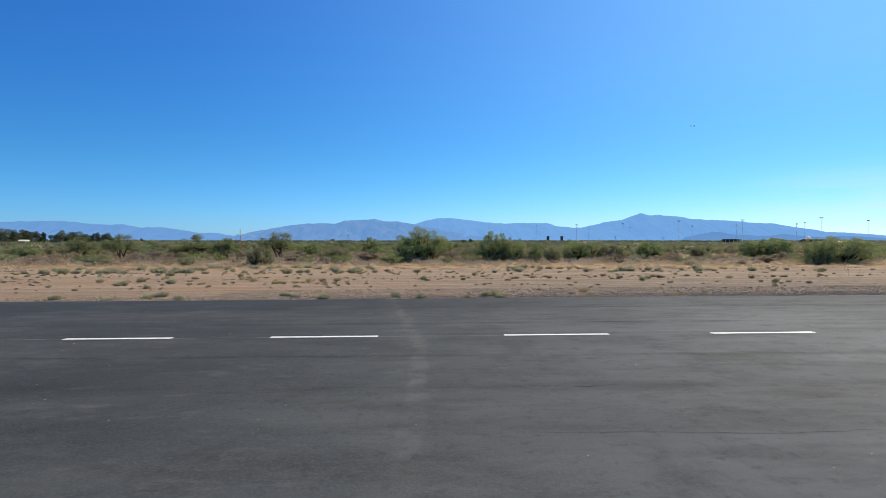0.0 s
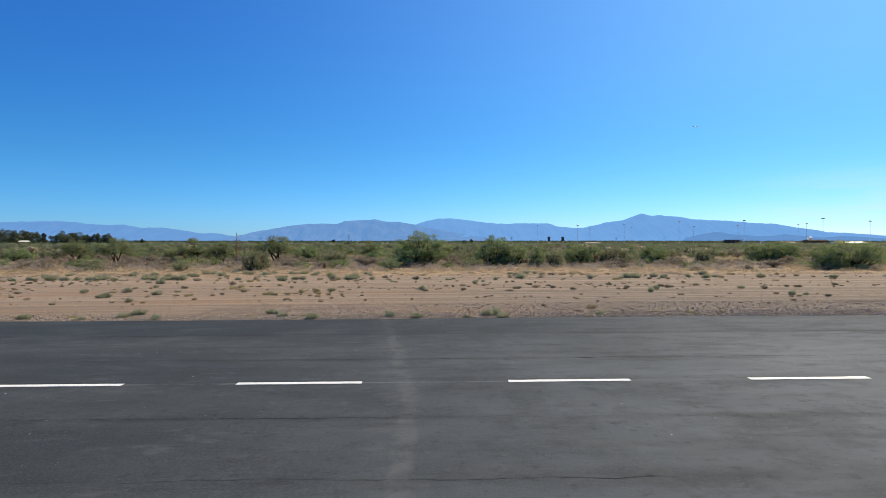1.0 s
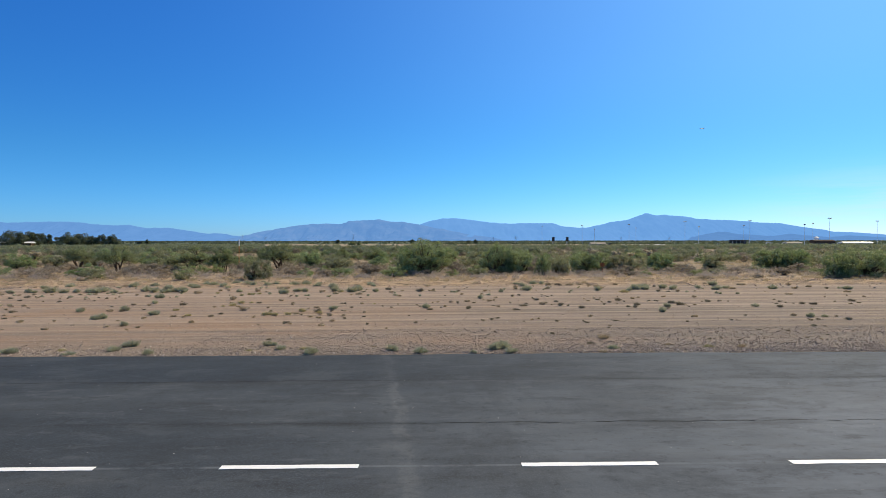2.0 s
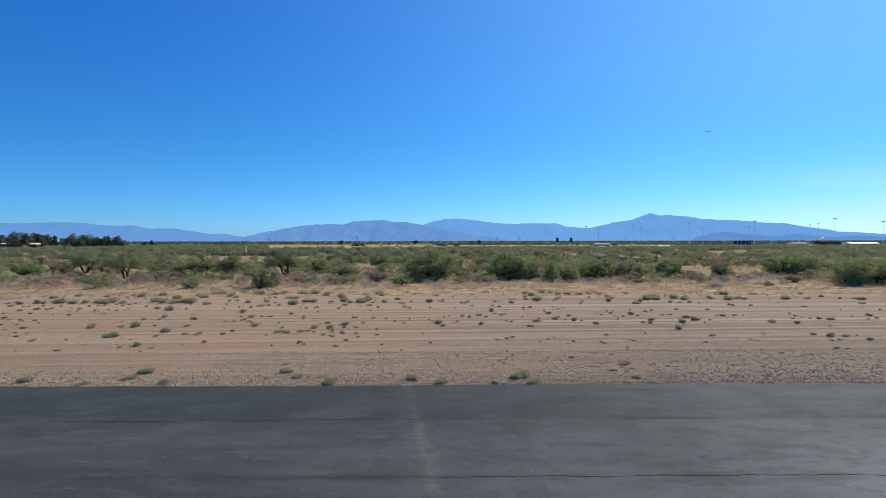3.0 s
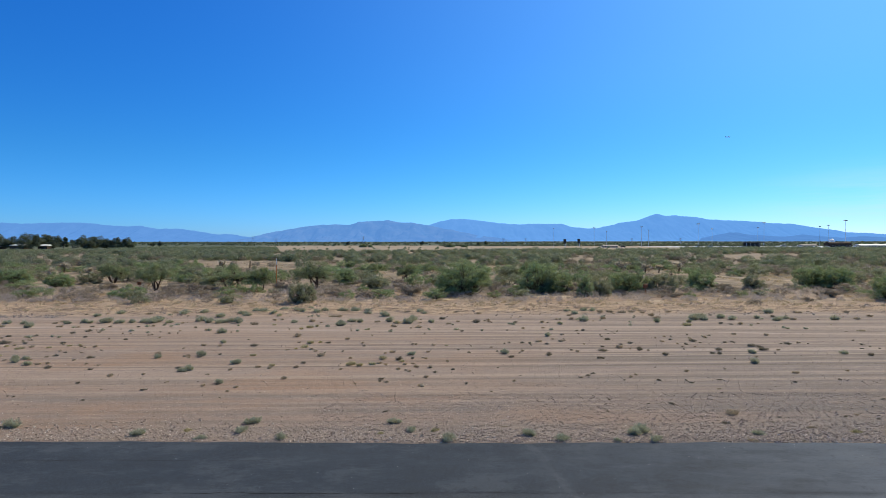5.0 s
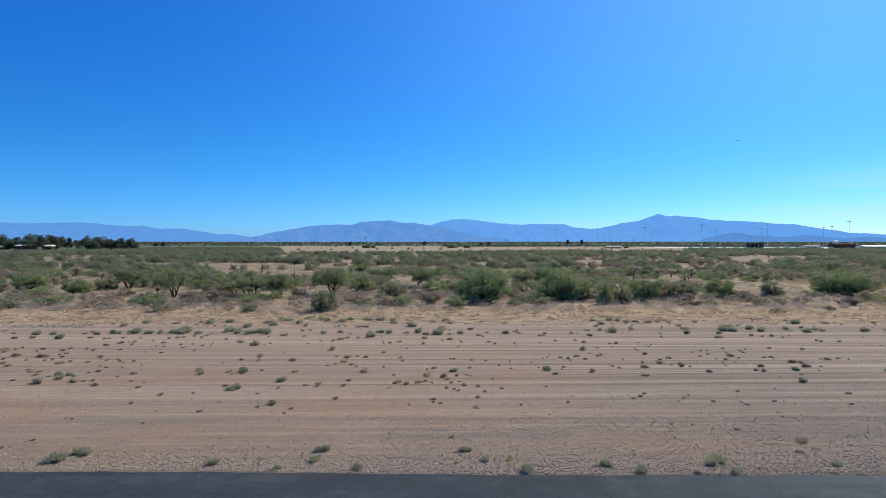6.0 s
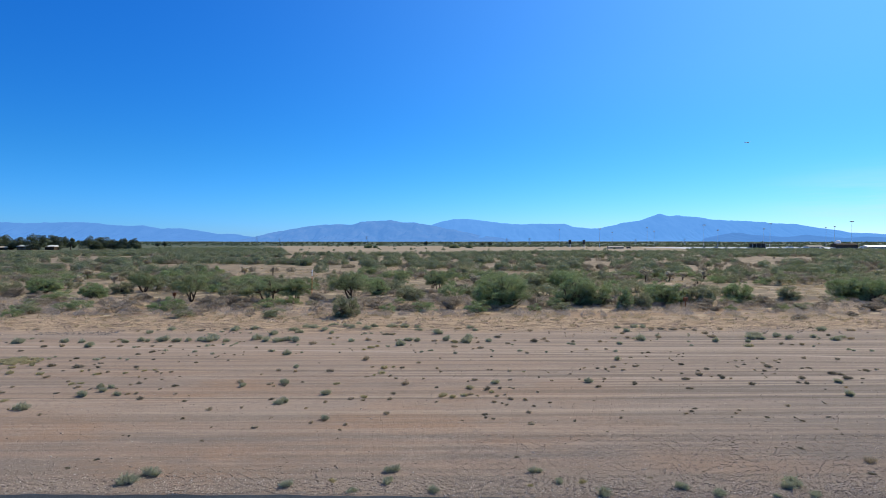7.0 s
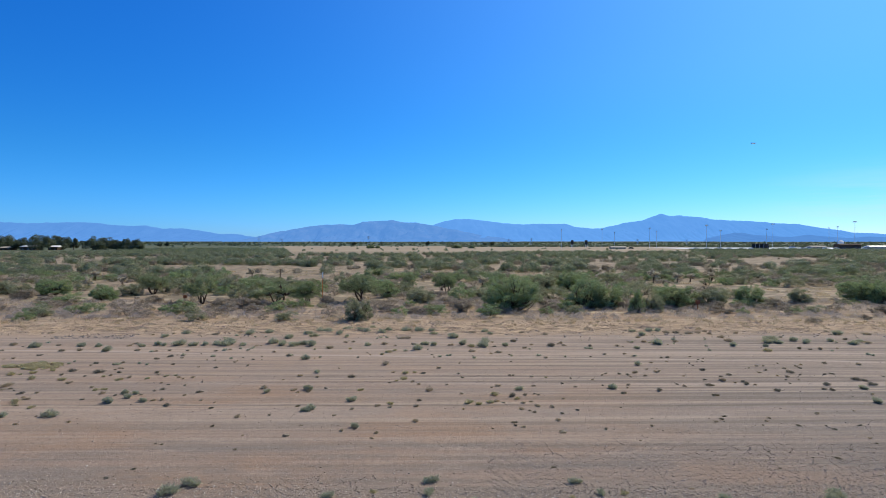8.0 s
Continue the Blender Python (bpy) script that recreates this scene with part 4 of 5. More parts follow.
WEEDS = {}
WEED_SORTS = {
    "g": ("green_weed", "low grey-green tufted weed growing in gravel", M_WEED, 800, 0.12, "green weeds on gravel"),
    "d": ("dark_weed", "small dark dried weed on gravel", M_WEED_DARK, 420, 0.12, "dark weeds on gravel"),
    "b": ("brown_weed", "small brownish dry weed on gravel", M_WEED_BROWN, 460, 0.09, "brown weeds on gravel"),
    "y": ("yellow_weed", "yellowish green low weed on gravel", M_WEED_DRY, 460, 0.09, "yellow weeds on gravel"),
}


def weed(x, y, w, sort, turn, tall=1.0):
    """Puts one weed down; the first of each form is built, the rest are copies of it."""
    name, label, mat, blades, heart, group = WEED_SORTS[sort]
    n = int(turn * 10) % 6
    m = Matrix.LocRotScale((x, y, float(ground_z(y, x)) - 0.01), Euler((0, 0, turn)), None)
    if (sort, n) not in WEEDS:
        ob = WEEDS[sort, n] = tagged(make_weed(np.random.default_rng(300 + n * 7 + ord(sort)), blades, mat, name, label, heart), group=group)
        ob.matrix_basis = m
    else:
        ob = copy_thing(WEEDS[sort, n], m)
    ob.scale = (w * 1.55, w * 1.4, w * 1.30 * tall)


# x, y, width of each weed
WEED_GREEN_A = ((-41.3, 47.3, 0.79), (-38, 47.8, 0.71), (-36.5, 47.6, 0.62), (-34.7, 45.6, 0.67), (-33.5, 52, 0.68), (-33.1, 47.5, 0.53), (-32.5, 53.7, 0.91), (-32.2, 48.3, 0.63), (-31.6, 48, 0.45), (-30.5, 48.3, 1.07), (-29.3, 29, 0.45), (-29.3, 48, 0.71), (-28.4, 48.3, 0.63), (-27.6, 48.5, 0.81), (-27.2, 29, 0.7), (-27.1, 50, 1.02), (-26.7, 48.2, 1.25), (-26.7, 53.4, 1), (-26.1, 33, 0.41), (-25.9, 31.3, 0.61), (-25.5, 32.2, 0.51), (-25.5, 32.9, 0.41), (-25.4, 48, 0.62), (-25.3, 54.3, 0.92), (-24.3, 31.4, 0.44), (-23.3, 49, 1), (-22.6, 51.3, 0.86), (-22.3, 48.2, 0.8), (-21.5, 53.4, 1), (-21.3, 47.9, 0.98), (-20.8, 54.6, 0.72), (-20.7, 48.4, 0.72),)
WEED_GREEN_B = ((-20.7, 52.2, 0.78), (-20.1, 54.6, 1.13), (-19.8, 47.9, 0.89), (-19, 42.3, 0.62), (-18.8, 53.3, 0.8), (-18.7, 33.1, 0.41), (-18.4, 55.6, 0.83), (-17.9, 51.9, 0.58), (-17.8, 20.8, 0.44), (-17.4, 21.4, 0.45), (-17.3, 55.2, 0.83), (-17.2, 37.9, 0.41), (-16.7, 33.7, 0.48), (-16.5, 54.6, 0.72), (-16.2, 56.5, 0.74), (-15.9, 29.7, 0.47), (-15.7, 29.9, 0.47), (-15.5, 47.9, 0.62), (-15.1, 53.9, 0.91), (-14.5, 55.2, 0.73), (-14, 31.4, 0.5), (-13.2, 27.2, 0.37), (-13, 55.2, 0.93), (-12.9, 20.5, 0.3), (-11.8, 54.9, 0.82), (-11.5, 46, 0.76), (-11, 48.3, 0.72), (-10.9, 20.1, 0.26), (-10.6, 54.9, 0.72), (-10.4, 53, 0.69), (-10.3, 47.8, 0.53), (-9.9, 20.7, 0.34),)
WEED_GREEN_C = ((-9.9, 21.6, 0.36), (-8.7, 51.5, 0.96), (-8.6, 20, 0.29), (-8, 48.3, 0.72), (-6.5, 47.2, 0.96), (-6.1, 48.8, 0.91), (-5.8, 54.2, 0.71), (-5.5, 33.5, 0.48), (-5.4, 21.4, 0.32), (-5.4, 53.2, 0.6), (-4.8, 20.6, 0.27), (-4.7, 47.7, 0.62), (-3.7, 19.7, 0.38), (-1.4, 20.1, 0.33), (-0.6, 33.6, 0.48), (-0.5, 19.6, 0.32), (1, 19.5, 0.16), (1.7, 20.1, 0.36), (2, 20.3, 0.4), (2.1, 19.5, 0.32), (2.9, 39.9, 0.51), (5.1, 46.2, 0.51), (5.2, 20, 0.26), (7.4, 48.1, 0.8), (7.5, 54.4, 0.61), (7.7, 49.1, 0.55), (7.7, 52.5, 0.59), (9, 54.4, 0.82), (9.7, 54.4, 0.71), (11, 30.5, 0.48), (12.4, 33.2, 0.41), (12.9, 47.2, 0.61),)
WEED_GREEN_D = ((15.2, 46.9, 0.43), (16.3, 48.5, 0.81), (16.4, 27.6, 0.39), (17, 27.6, 0.29), (17, 32.8, 0.41), (17, 48.5, 0.81), (17.5, 50.1, 1.12), (19, 49.5, 0.83), (19.4, 48.7, 0.9), (21.8, 49.2, 0.64), (22.6, 47.9, 0.8), (23.9, 48.9, 0.64), (24.8, 52.7, 0.79), (27.4, 48.2, 0.72), (32.9, 47.3, 0.71),)
WEED_DARK_A = ((-38.4, 43.8, 0.32), (-38.1, 45.6, 0.5), (-32.9, 34.1, 0.24), (-32.5, 37.5, 0.34), (-32.5, 38.5, 0.49), (-32.5, 40.9, 0.37), (-31.6, 33.1, 0.41), (-30.6, 38.1, 0.62), (-30.1, 38.9, 0.28), (-30.1, 45.8, 0.42), (-29.4, 38.1, 0.34), (-29.3, 42.4, 0.39), (-28.8, 43.3, 0.48), (-27.2, 40.5, 0.29), (-27, 38.1, 0.41), (-26.5, 45.5, 0.34), (-24.5, 33.8, 0.36), (-24, 39.4, 0.29), (-22.7, 30.6, 0.43), (-22.3, 33.2, 0.35), (-20.5, 25.3, 0.13), (-20.4, 22, 0.18), (-20.4, 30.2, 0.26), (-20.2, 25.2, 0.17), (-19.9, 22.8, 0.23), (-19.2, 27.4, 0.24), (-17.6, 21.3, 0.17), (-16.6, 33.3, 0.41), (-16.4, 30.5, 0.32), (-16.1, 39.2, 0.14), (-15.1, 44.6, 0.21), (-14.9, 36.6, 0.4),)
WEED_DARK_B = ((-13.2, 27, 0.23), (-12.2, 24.8, 0.1), (-10.8, 37.6, 0.41), (-10.7, 31.4, 0.33), (-7.5, 26.9, 0.14), (-6.5, 27.3, 0.19), (-6.5, 27.7, 0.24), (-6.1, 32.1, 0.45), (-5.8, 22.7, 0.19), (-5.6, 29.5, 0.21), (-5.6, 37, 0.2), (-5.6, 47.2, 0.35), (-5.4, 32.3, 0.29), (-5.4, 36.9, 0.2), (-4.9, 32.5, 0.17), (-4.2, 29, 0.25), (-3.8, 49.5, 0.64), (-3, 34.8, 0.19), (-2.9, 26.7, 0.18), (-1.3, 29.9, 0.13), (-1.3, 47.4, 0.7), (-0.5, 28.2, 0.12), (-0.3, 32.5, 0.35), (-0.2, 21.3, 0.1), (0.7, 42.8, 0.24), (0.9, 37.1, 0.27), (1.3, 36.3, 0.2), (1.3, 36.9, 0.27), (1.6, 22.5, 0.11), (1.7, 24.6, 0.1), (1.7, 33.1, 0.41), (1.8, 47.3, 0.44),)
WEED_DARK_C = ((2.1, 24, 0.12), (2.4, 28, 0.24), (2.7, 28.4, 0.25), (3.2, 34.4, 0.25), (3.3, 23.4, 0.12), (3.7, 27.1, 0.14), (4.1, 23.3, 0.23), (4.1, 32, 0.34), (4.4, 21.8, 0.11), (4.8, 21, 0.21), (4.8, 34.1, 0.43), (5.1, 27, 0.23), (5.2, 24.2, 0.12), (5.2, 35.5, 0.19), (5.4, 42.2, 0.31), (5.8, 42.4, 0.31), (6.2, 26.5, 0.18), (6.2, 27, 0.14), (6.2, 38.1, 0.41), (6.3, 21.1, 0.1), (6.5, 36.3, 0.2), (6.6, 24.8, 0.13), (6.8, 21.6, 0.14), (6.9, 34.3, 0.43), (7.1, 35, 0.31), (7.2, 36.8, 0.4), (7.5, 42.6, 0.23), (7.6, 27, 0.19), (7.7, 32.8, 0.41), (8.9, 21.6, 0.14), (9.4, 34.5, 0.18), (9.7, 21.3, 0.14),)
WEED_DARK_D = ((9.7, 35.4, 0.19), (10.2, 36.1, 0.32), (10.3, 33.1, 0.35), (10.4, 26.5, 0.18), (10.6, 32.9, 0.35), (10.7, 31.7, 0.14), (11.1, 34.1, 0.55), (11.1, 37.3, 0.47), (11.1, 53.7, 0.6), (11.3, 36.7, 0.2), (11.8, 23.7, 0.16), (12.5, 38.6, 0.28), (12.6, 23.3, 0.2), (12.8, 36.8, 0.26), (13.3, 22.3, 0.15), (13.3, 36.9, 0.27), (13.5, 34, 0.55), (13.6, 35.3, 0.51), (13.9, 35.1, 0.38), (14.4, 24.6, 0.3), (14.8, 24.5, 0.13), (16, 36, 0.39), (16.1, 26.7, 0.23), (17.1, 45.8, 0.42), (17.3, 26.6, 0.28), (17.7, 45.5, 0.34), (17.9, 32.2, 0.4), (18.9, 51.2, 0.38), (19, 34.3, 0.25), (20.4, 34.1, 0.37), (20.7, 37.2, 0.2), (20.8, 33.8, 0.49),)
WEED_DARK_E = ((23, 40.9, 0.23), (23.5, 50, 0.47), (23.7, 34.2, 0.25), (24.3, 35.6, 0.39), (32, 48.5, 0.45),)
WEED_BROWN_A = ((-44.7, 53.8, 0.6), (-43.7, 48.4, 0.63), (-42.7, 45.9, 0.34), (-42, 55.3, 0.42), (-40, 48.1, 0.45), (-40, 55.6, 0.42), (-39.9, 42.5, 0.23), (-39.4, 42.7, 0.31), (-36.8, 45.8, 0.51), (-35.2, 53.1, 0.4), (-34.3, 47.8, 0.44), (-34.3, 48.8, 0.54), (-33.7, 34.7, 0.74), (-33.5, 53.4, 0.4), (-32.5, 40.2, 0.29), (-32.5, 45.8, 0.42), (-30.9, 41.1, 0.3), (-30.9, 45.5, 0.34), (-30.8, 32.3, 0.29), (-30.8, 33.2, 0.29), (-30.6, 35.5, 0.44), (-29.7, 53.1, 0.7), (-29.7, 55.6, 0.63), (-29.4, 37.3, 0.27), (-28.7, 45.7, 0.34), (-28, 36.7, 0.33), (-27.8, 27.8, 0.19), (-27.8, 29, 0.2), (-27.8, 54, 0.51), (-27.3, 33, 0.35), (-25.7, 28.1, 0.24), (-25.6, 46, 0.42),)
WEED_BROWN_B = ((-25.1, 36.8, 0.27), (-24.2, 36.7, 0.26), (-24.2, 47.7, 0.35), (-23.9, 31.6, 0.33), (-23.5, 31.7, 0.28), (-22.8, 32.6, 0.23), (-22, 45, 0.33), (-21.5, 31.6, 0.22), (-20.7, 31.2, 0.16), (-20.5, 43.6, 0.48), (-19.2, 34, 0.48), (-18.7, 36, 0.19), (-18.6, 28.8, 0.4), (-18.2, 46.6, 0.6), (-18, 37, 0.33), (-17.5, 26.2, 0.13), (-17.5, 49.2, 0.46), (-17.3, 29, 0.2), (-17.2, 24.6, 0.17), (-17.1, 33.1, 0.23), (-16.9, 36.7, 0.26), (-16.9, 49.4, 0.37), (-15.5, 27.5, 0.14), (-14.4, 28.9, 0.2), (-14.2, 48.4, 0.54), (-13.8, 29.9, 0.31), (-13.3, 40.3, 0.66), (-13.3, 47.6, 0.35), (-13.2, 51.2, 0.67), (-12.6, 30.4, 0.32), (-12.6, 51.2, 0.67), (-12.5, 35.2, 0.25),)
WEED_BROWN_C = ((-12.3, 25.8, 0.18), (-12.2, 26.4, 0.27), (-12, 30.2, 0.26), (-11.9, 48.3, 0.45), (-11.3, 35.4, 0.32), (-10.8, 30.3, 0.32), (-10.7, 28, 0.34), (-10.3, 33.3, 0.47), (-9.8, 39.1, 0.35), (-9.2, 54.5, 0.72), (-9, 48, 0.53), (-8.6, 29.8, 0.21), (-8.6, 32.6, 0.23), (-8.6, 37.4, 0.27), (-7.4, 45.2, 0.58), (-7, 53.9, 0.61), (-6.9, 31.1, 0.33), (-6.6, 30.9, 0.22), (-6.6, 34.2, 0.37), (-6.2, 27.1, 0.19), (-6.1, 44.2, 0.33), (-5.9, 29.7, 0.31), (-5.7, 30.8, 0.27), (-5.6, 44.5, 0.57), (-5.4, 29.2, 0.25), (-5.3, 31, 0.22), (-5.1, 30.2, 0.32), (-4.7, 32.3, 0.23), (-4.6, 28, 0.29), (-4.4, 30.1, 0.32), (-3.4, 46.4, 0.43), (-2.6, 48, 0.36),)
WEED_BROWN_D = ((-2.5, 42.4, 0.31), (-2.5, 53.8, 0.6), (-2.2, 36.1, 0.19), (-2, 20.9, 0.14), (-2, 25.3, 0.13), (-1.1, 35.6, 0.19), (-0.9, 27.1, 0.19), (-0.7, 52.9, 0.59), (-0.2, 47.6, 0.35), (-0.2, 48.7, 0.45), (0.5, 34.3, 0.31), (1.9, 37.5, 0.41), (1.9, 43.6, 0.4), (2, 27.6, 0.19), (3.3, 37.6, 0.34), (3.4, 34, 0.3), (3.4, 43.8, 0.32), (3.9, 47.3, 0.53), (4, 40.5, 0.29), (4.5, 28.1, 0.19), (4.7, 19.4, 0.22), (5.5, 22, 0.44), (6.1, 19.3, 0.12), (6.1, 35.3, 0.44), (6.5, 34.7, 0.19), (6.6, 49.1, 0.46), (6.8, 25.4, 0.17), (7, 28.7, 0.25), (7, 51.3, 0.57), (7.1, 20.5, 0.2), (7.3, 34.2, 0.24), (8, 56.4, 0.42),)
WEED_BROWN_E = ((8.9, 29.1, 0.15), (9.1, 20, 0.23), (9.2, 49.3, 0.55), (9.3, 37.3, 0.27), (9.4, 21.8, 0.15), (9.9, 36.5, 0.2), (10.3, 53.7, 0.7), (10.4, 35.4, 0.19), (11.5, 28.2, 0.3), (11.5, 38.5, 0.28), (12, 32, 0.28), (12.1, 53.4, 0.7), (12.2, 21.7, 0.15), (12.4, 21.3, 0.14), (13.1, 53.7, 0.6), (13.3, 39.7, 0.29), (13.7, 49.6, 0.92), (13.8, 53.1, 0.6), (13.9, 51.2, 0.67), (13.9, 54.3, 0.51), (14, 28.5, 0.25), (15, 40, 0.29), (16, 28.2, 0.3), (16.3, 53.4, 0.5), (16.9, 39.6, 0.36), (17.6, 27.7, 0.19), (18.4, 45.5, 0.42), (24.2, 41.2, 0.46), (24.2, 48.4, 0.63), (24.9, 54.3, 0.41), (27.3, 52.6, 0.79), (29.5, 48.6, 0.64),)
WEED_BROWN_F = ((30.1, 43.6, 0.48), (31.7, 50.1, 0.56), (31.8, 52.9, 0.6),)
WEED_YELLOW_A = ((-35.6, 37.6, 0.54), (-35.3, 39, 0.57), (-35.1, 37.7, 0.34), (-34.8, 39.2, 0.43), (-34.5, 38, 0.55), (-33.9, 38.7, 0.49), (-33.5, 36.5, 0.59), (-31.6, 36.2, 0.52), (-30.6, 31.5, 0.5), (-30.3, 31, 0.33), (-29.6, 37, 0.33), (-29, 30.4, 0.37), (-28.2, 36.1, 0.45), (-28.1, 33.7, 0.42), (-27.7, 33.9, 0.36), (-26.8, 36.4, 0.39), (-26, 37.1, 0.33), (-25.5, 37.3, 0.27), (-16.6, 46.3, 0.43), (-14, 43.9, 0.4), (-13.9, 33.5, 0.36), (-13.5, 44.8, 0.58), (-13.2, 45.5, 0.42), (-12.2, 35.6, 0.26), (-12.1, 30.8, 0.38), (-11.8, 36.1, 0.52), (-11.8, 37.5, 0.47), (-11.6, 20.8, 0.24), (-11.3, 37.8, 0.34), (-8.3, 30.9, 0.54), (-7.9, 30.6, 0.43), (-7.3, 30.9, 0.38),)
WEED_YELLOW_B = ((-7.3, 47.2, 0.7), (-6.9, 32.3, 0.51), (-5.9, 31.5, 0.33), (-5.7, 20.4, 0.17), (-4.1, 20.6, 0.24), (-3.6, 36.3, 0.26), (8.1, 20, 0.23), (14.2, 44.8, 0.74), (18.8, 31, 0.22),)
WEED_ROWS = (("g", WEED_GREEN_A), ("g", WEED_GREEN_B), ("g", WEED_GREEN_C), ("g", WEED_GREEN_D), ("d", WEED_DARK_A), ("d", WEED_DARK_B), ("d", WEED_DARK_C), ("d", WEED_DARK_D), ("d", WEED_DARK_E), ("b", WEED_BROWN_A), ("b", WEED_BROWN_B), ("b", WEED_BROWN_C), ("b", WEED_BROWN_D), ("b", WEED_BROWN_E), ("b", WEED_BROWN_F), ("y", WEED_YELLOW_A), ("y", WEED_YELLOW_B))

wrng = np.random.default_rng(77)
for sort, rows in WEED_ROWS:
    for x, y, w in rows:
        tall = wrng.uniform(1.1, 1.7) if sort == "g" else wrng.uniform(0.8, 1.25)
        tall *= min(1.0, 0.75 / w)
        near = y < edge_y(x) + 2.0
        weed(x, y, w * (1.35 if near else 1.0), sort, wrng.uniform(0, 6.28), tall * (0.75 if near else 1.0))


def scatter(name, label, category, material, n, place_of, build, seed):
    rng = np.random.default_rng(seed)
    out = []
    for _ in range(n):
        x, y = place_of(rng)
        out.append(build(rng, x, y))
    return tagged(quads_mesh(name, np.concatenate(out), material), label, category, kind="stuff")


def mound(w, h, blades, l=0.22, wd=0.03, solid=False):
    """A low rounded tussock: upright blades over a dome."""
    def build(rng, x, y):
        s = 0.5 + 1.0 * rng.random() ** 2
        a, q = rng.uniform(0, 2 * math.pi, blades), np.sqrt(rng.random(blades))
        p = np.stack([x + 0.5 * w * s * q * np.cos(a), y + 0.5 * w * s * q * np.sin(a), float(ground_z(y, x)) + h * s * (1 - q * q) * rng.uniform(0.3, 1.0, blades) + 0.25 * l], -1)
        out = np.stack([np.cos(a) * q * 0.8, np.sin(a) * q * 0.8, np.full(blades, 0.9)], -1)
        blade = leaf_quads(rng, p, l, wd, 0.0, out)
        if not solid:
            return blade
        heart = core_quads(rng, [(x, y, float(ground_z(y, x)) + 0.03)], [(0.30 * w * s * rng.uniform(0.8, 1.5), 0.26 * w * s, 0.62 * h * s)])
        return np.concatenate([blade, heart])
    return build


drng = np.random.default_rng(88)
DRIFTS = [(drng.uniform(-60, 45), min(max(drng.normal(46.5, 4.0), 30), 52)) for _ in range(26)]


def on_strip(rng):
    if rng.random() < 0.55:
        x, y = DRIFTS[rng.integers(len(DRIFTS))]
        return x + rng.normal(0, 2.6), max(y - 9 + rng.normal(0, 0.7), 23)
    y = 25 + 28 * rng.random() ** 0.8
    return rng.uniform(-14 - 0.85 * y, 0.82 * y + 2), y


def in_band(rng):
    """Weeds grow in drifts along the strip, a few between them."""
    if rng.random() < 0.2:
        return rng.uniform(-60, 45), min(max(rng.normal(46.5, 3.4), 34), 53)
    x, y = DRIFTS[rng.integers(len(DRIFTS))]
    return x + rng.normal(0, 2.2), min(y + rng.normal(0, 0.45), 53)


scatter("weed_seedlings", "tiny dark weeds dotted over gravel", "weeds", M_WEED_DARK, 60, on_strip, mound(0.20, 0.05, 26, 0.06, 0.03, True), 41)
scatter("green_seedlings", "scattered small green weeds on gravel", "weeds", M_WEED, 90, in_band, mound(0.34, 0.12, 50, 0.11, 0.03, True), 42)
scatter("brown_seedlings", "scattered small brown weeds on gravel", "weeds", M_WEED_BROWN, 130, on_strip, mound(0.24, 0.06, 34, 0.08, 0.03, True), 43)
scatter("yellow_patch", "patch of low yellow-green weeds on gravel", "weeds", M_WEED_DRY, 80, lambda r: (r.normal(-36.2, 1.1), r.normal(40.2, 0.42)), mound(0.5, 0.12, 70, 0.12, 0.03, True), 47)


def grass_band(rng):
    y = rng.normal(61.0, 3.0)
    return rng.uniform(-75, 62), min(max(y, 55.5), 70)


def grass_deep(rng):
    y = 66 + 104 * rng.random()
    return rng.uniform(-12 - 0.9 * y, 0.88 * y), y


scatter("dry_grass", "pale dry grass along the brush edge", "grass", M_STRAW, 560, grass_band, mound(0.9, 0.30, 60), 44)
scatter("dry_grass", "pale dry grass between desert shrubs", "grass", M_STRAW, 1500, grass_deep, mound(1.5, 0.40, 50, 0.34, 0.06), 45)
scatter("dead_brush", "low grey dead brush at shrub feet", "brush", M_DEAD, 900, lambda r: (-75 + 135 * r.random() ** 1.25, 62.5 + 16 * r.random() ** 1.2), mound(1.6, 0.62, 110, 0.26, 0.03), 46)


def stones(name, label, n, place_of, smin, smax, seed, mat=None):
    rng = np.random.default_rng(seed)
    v, f = [], []
    for _ in range(n):
        x, y = place_of(rng)
        s = smin + (smax - smin) * rng.random() ** 3
        a = len(v)
        zz = float(ground_z(y, x))
        t = rng.uniform(0, 6.28)
        top, squash = zz + s * rng.uniform(0.12, 0.30), rng.uniform(0.55, 1.0)
        radii = s * rng.uniform(0.38, 0.62, 5)
        for ring, z in ((1.0, zz - 0.012), (0.55, top)):
            for k in range(5):
                du, dv = ring * radii[k] * math.cos(1.257 * k), ring * squash * radii[k] * math.sin(1.257 * k)
                v.append((x + du * math.cos(t) - dv * math.sin(t), y + du * math.sin(t) + dv * math.cos(t), z + (ring < 1) * s * rng.uniform(-0.05, 0.05)))
        f += [(a + k, a + (k + 1) % 5, a + 5 + (k + 1) % 5, a + 5 + k) for k in range(5)]
        f.append(tuple(range(a + 5, a + 10)))
    ob = link_mesh(name, v, f, mat or M_STONE)
    return tagged(ob, label, "gravel", kind="stuff")


def near_edge(rng):
    x = rng.uniform(-30, 22)
    return x, float(edge_y(x)) + 0.06 + abs(rng.normal(0, 0.9))


def beside(rng, x0, x1):
    x = rng.uniform(x0, x1)
    return x, float(edge_y(x)) + 0.2 + 5.5 * rng.random() ** 1.7


def over_strip(rng):
    y = 20.3 + 26 * rng.random() ** 1.3
    return rng.uniform(-12 - 0.85 * y, 0.82 * y + 2), y


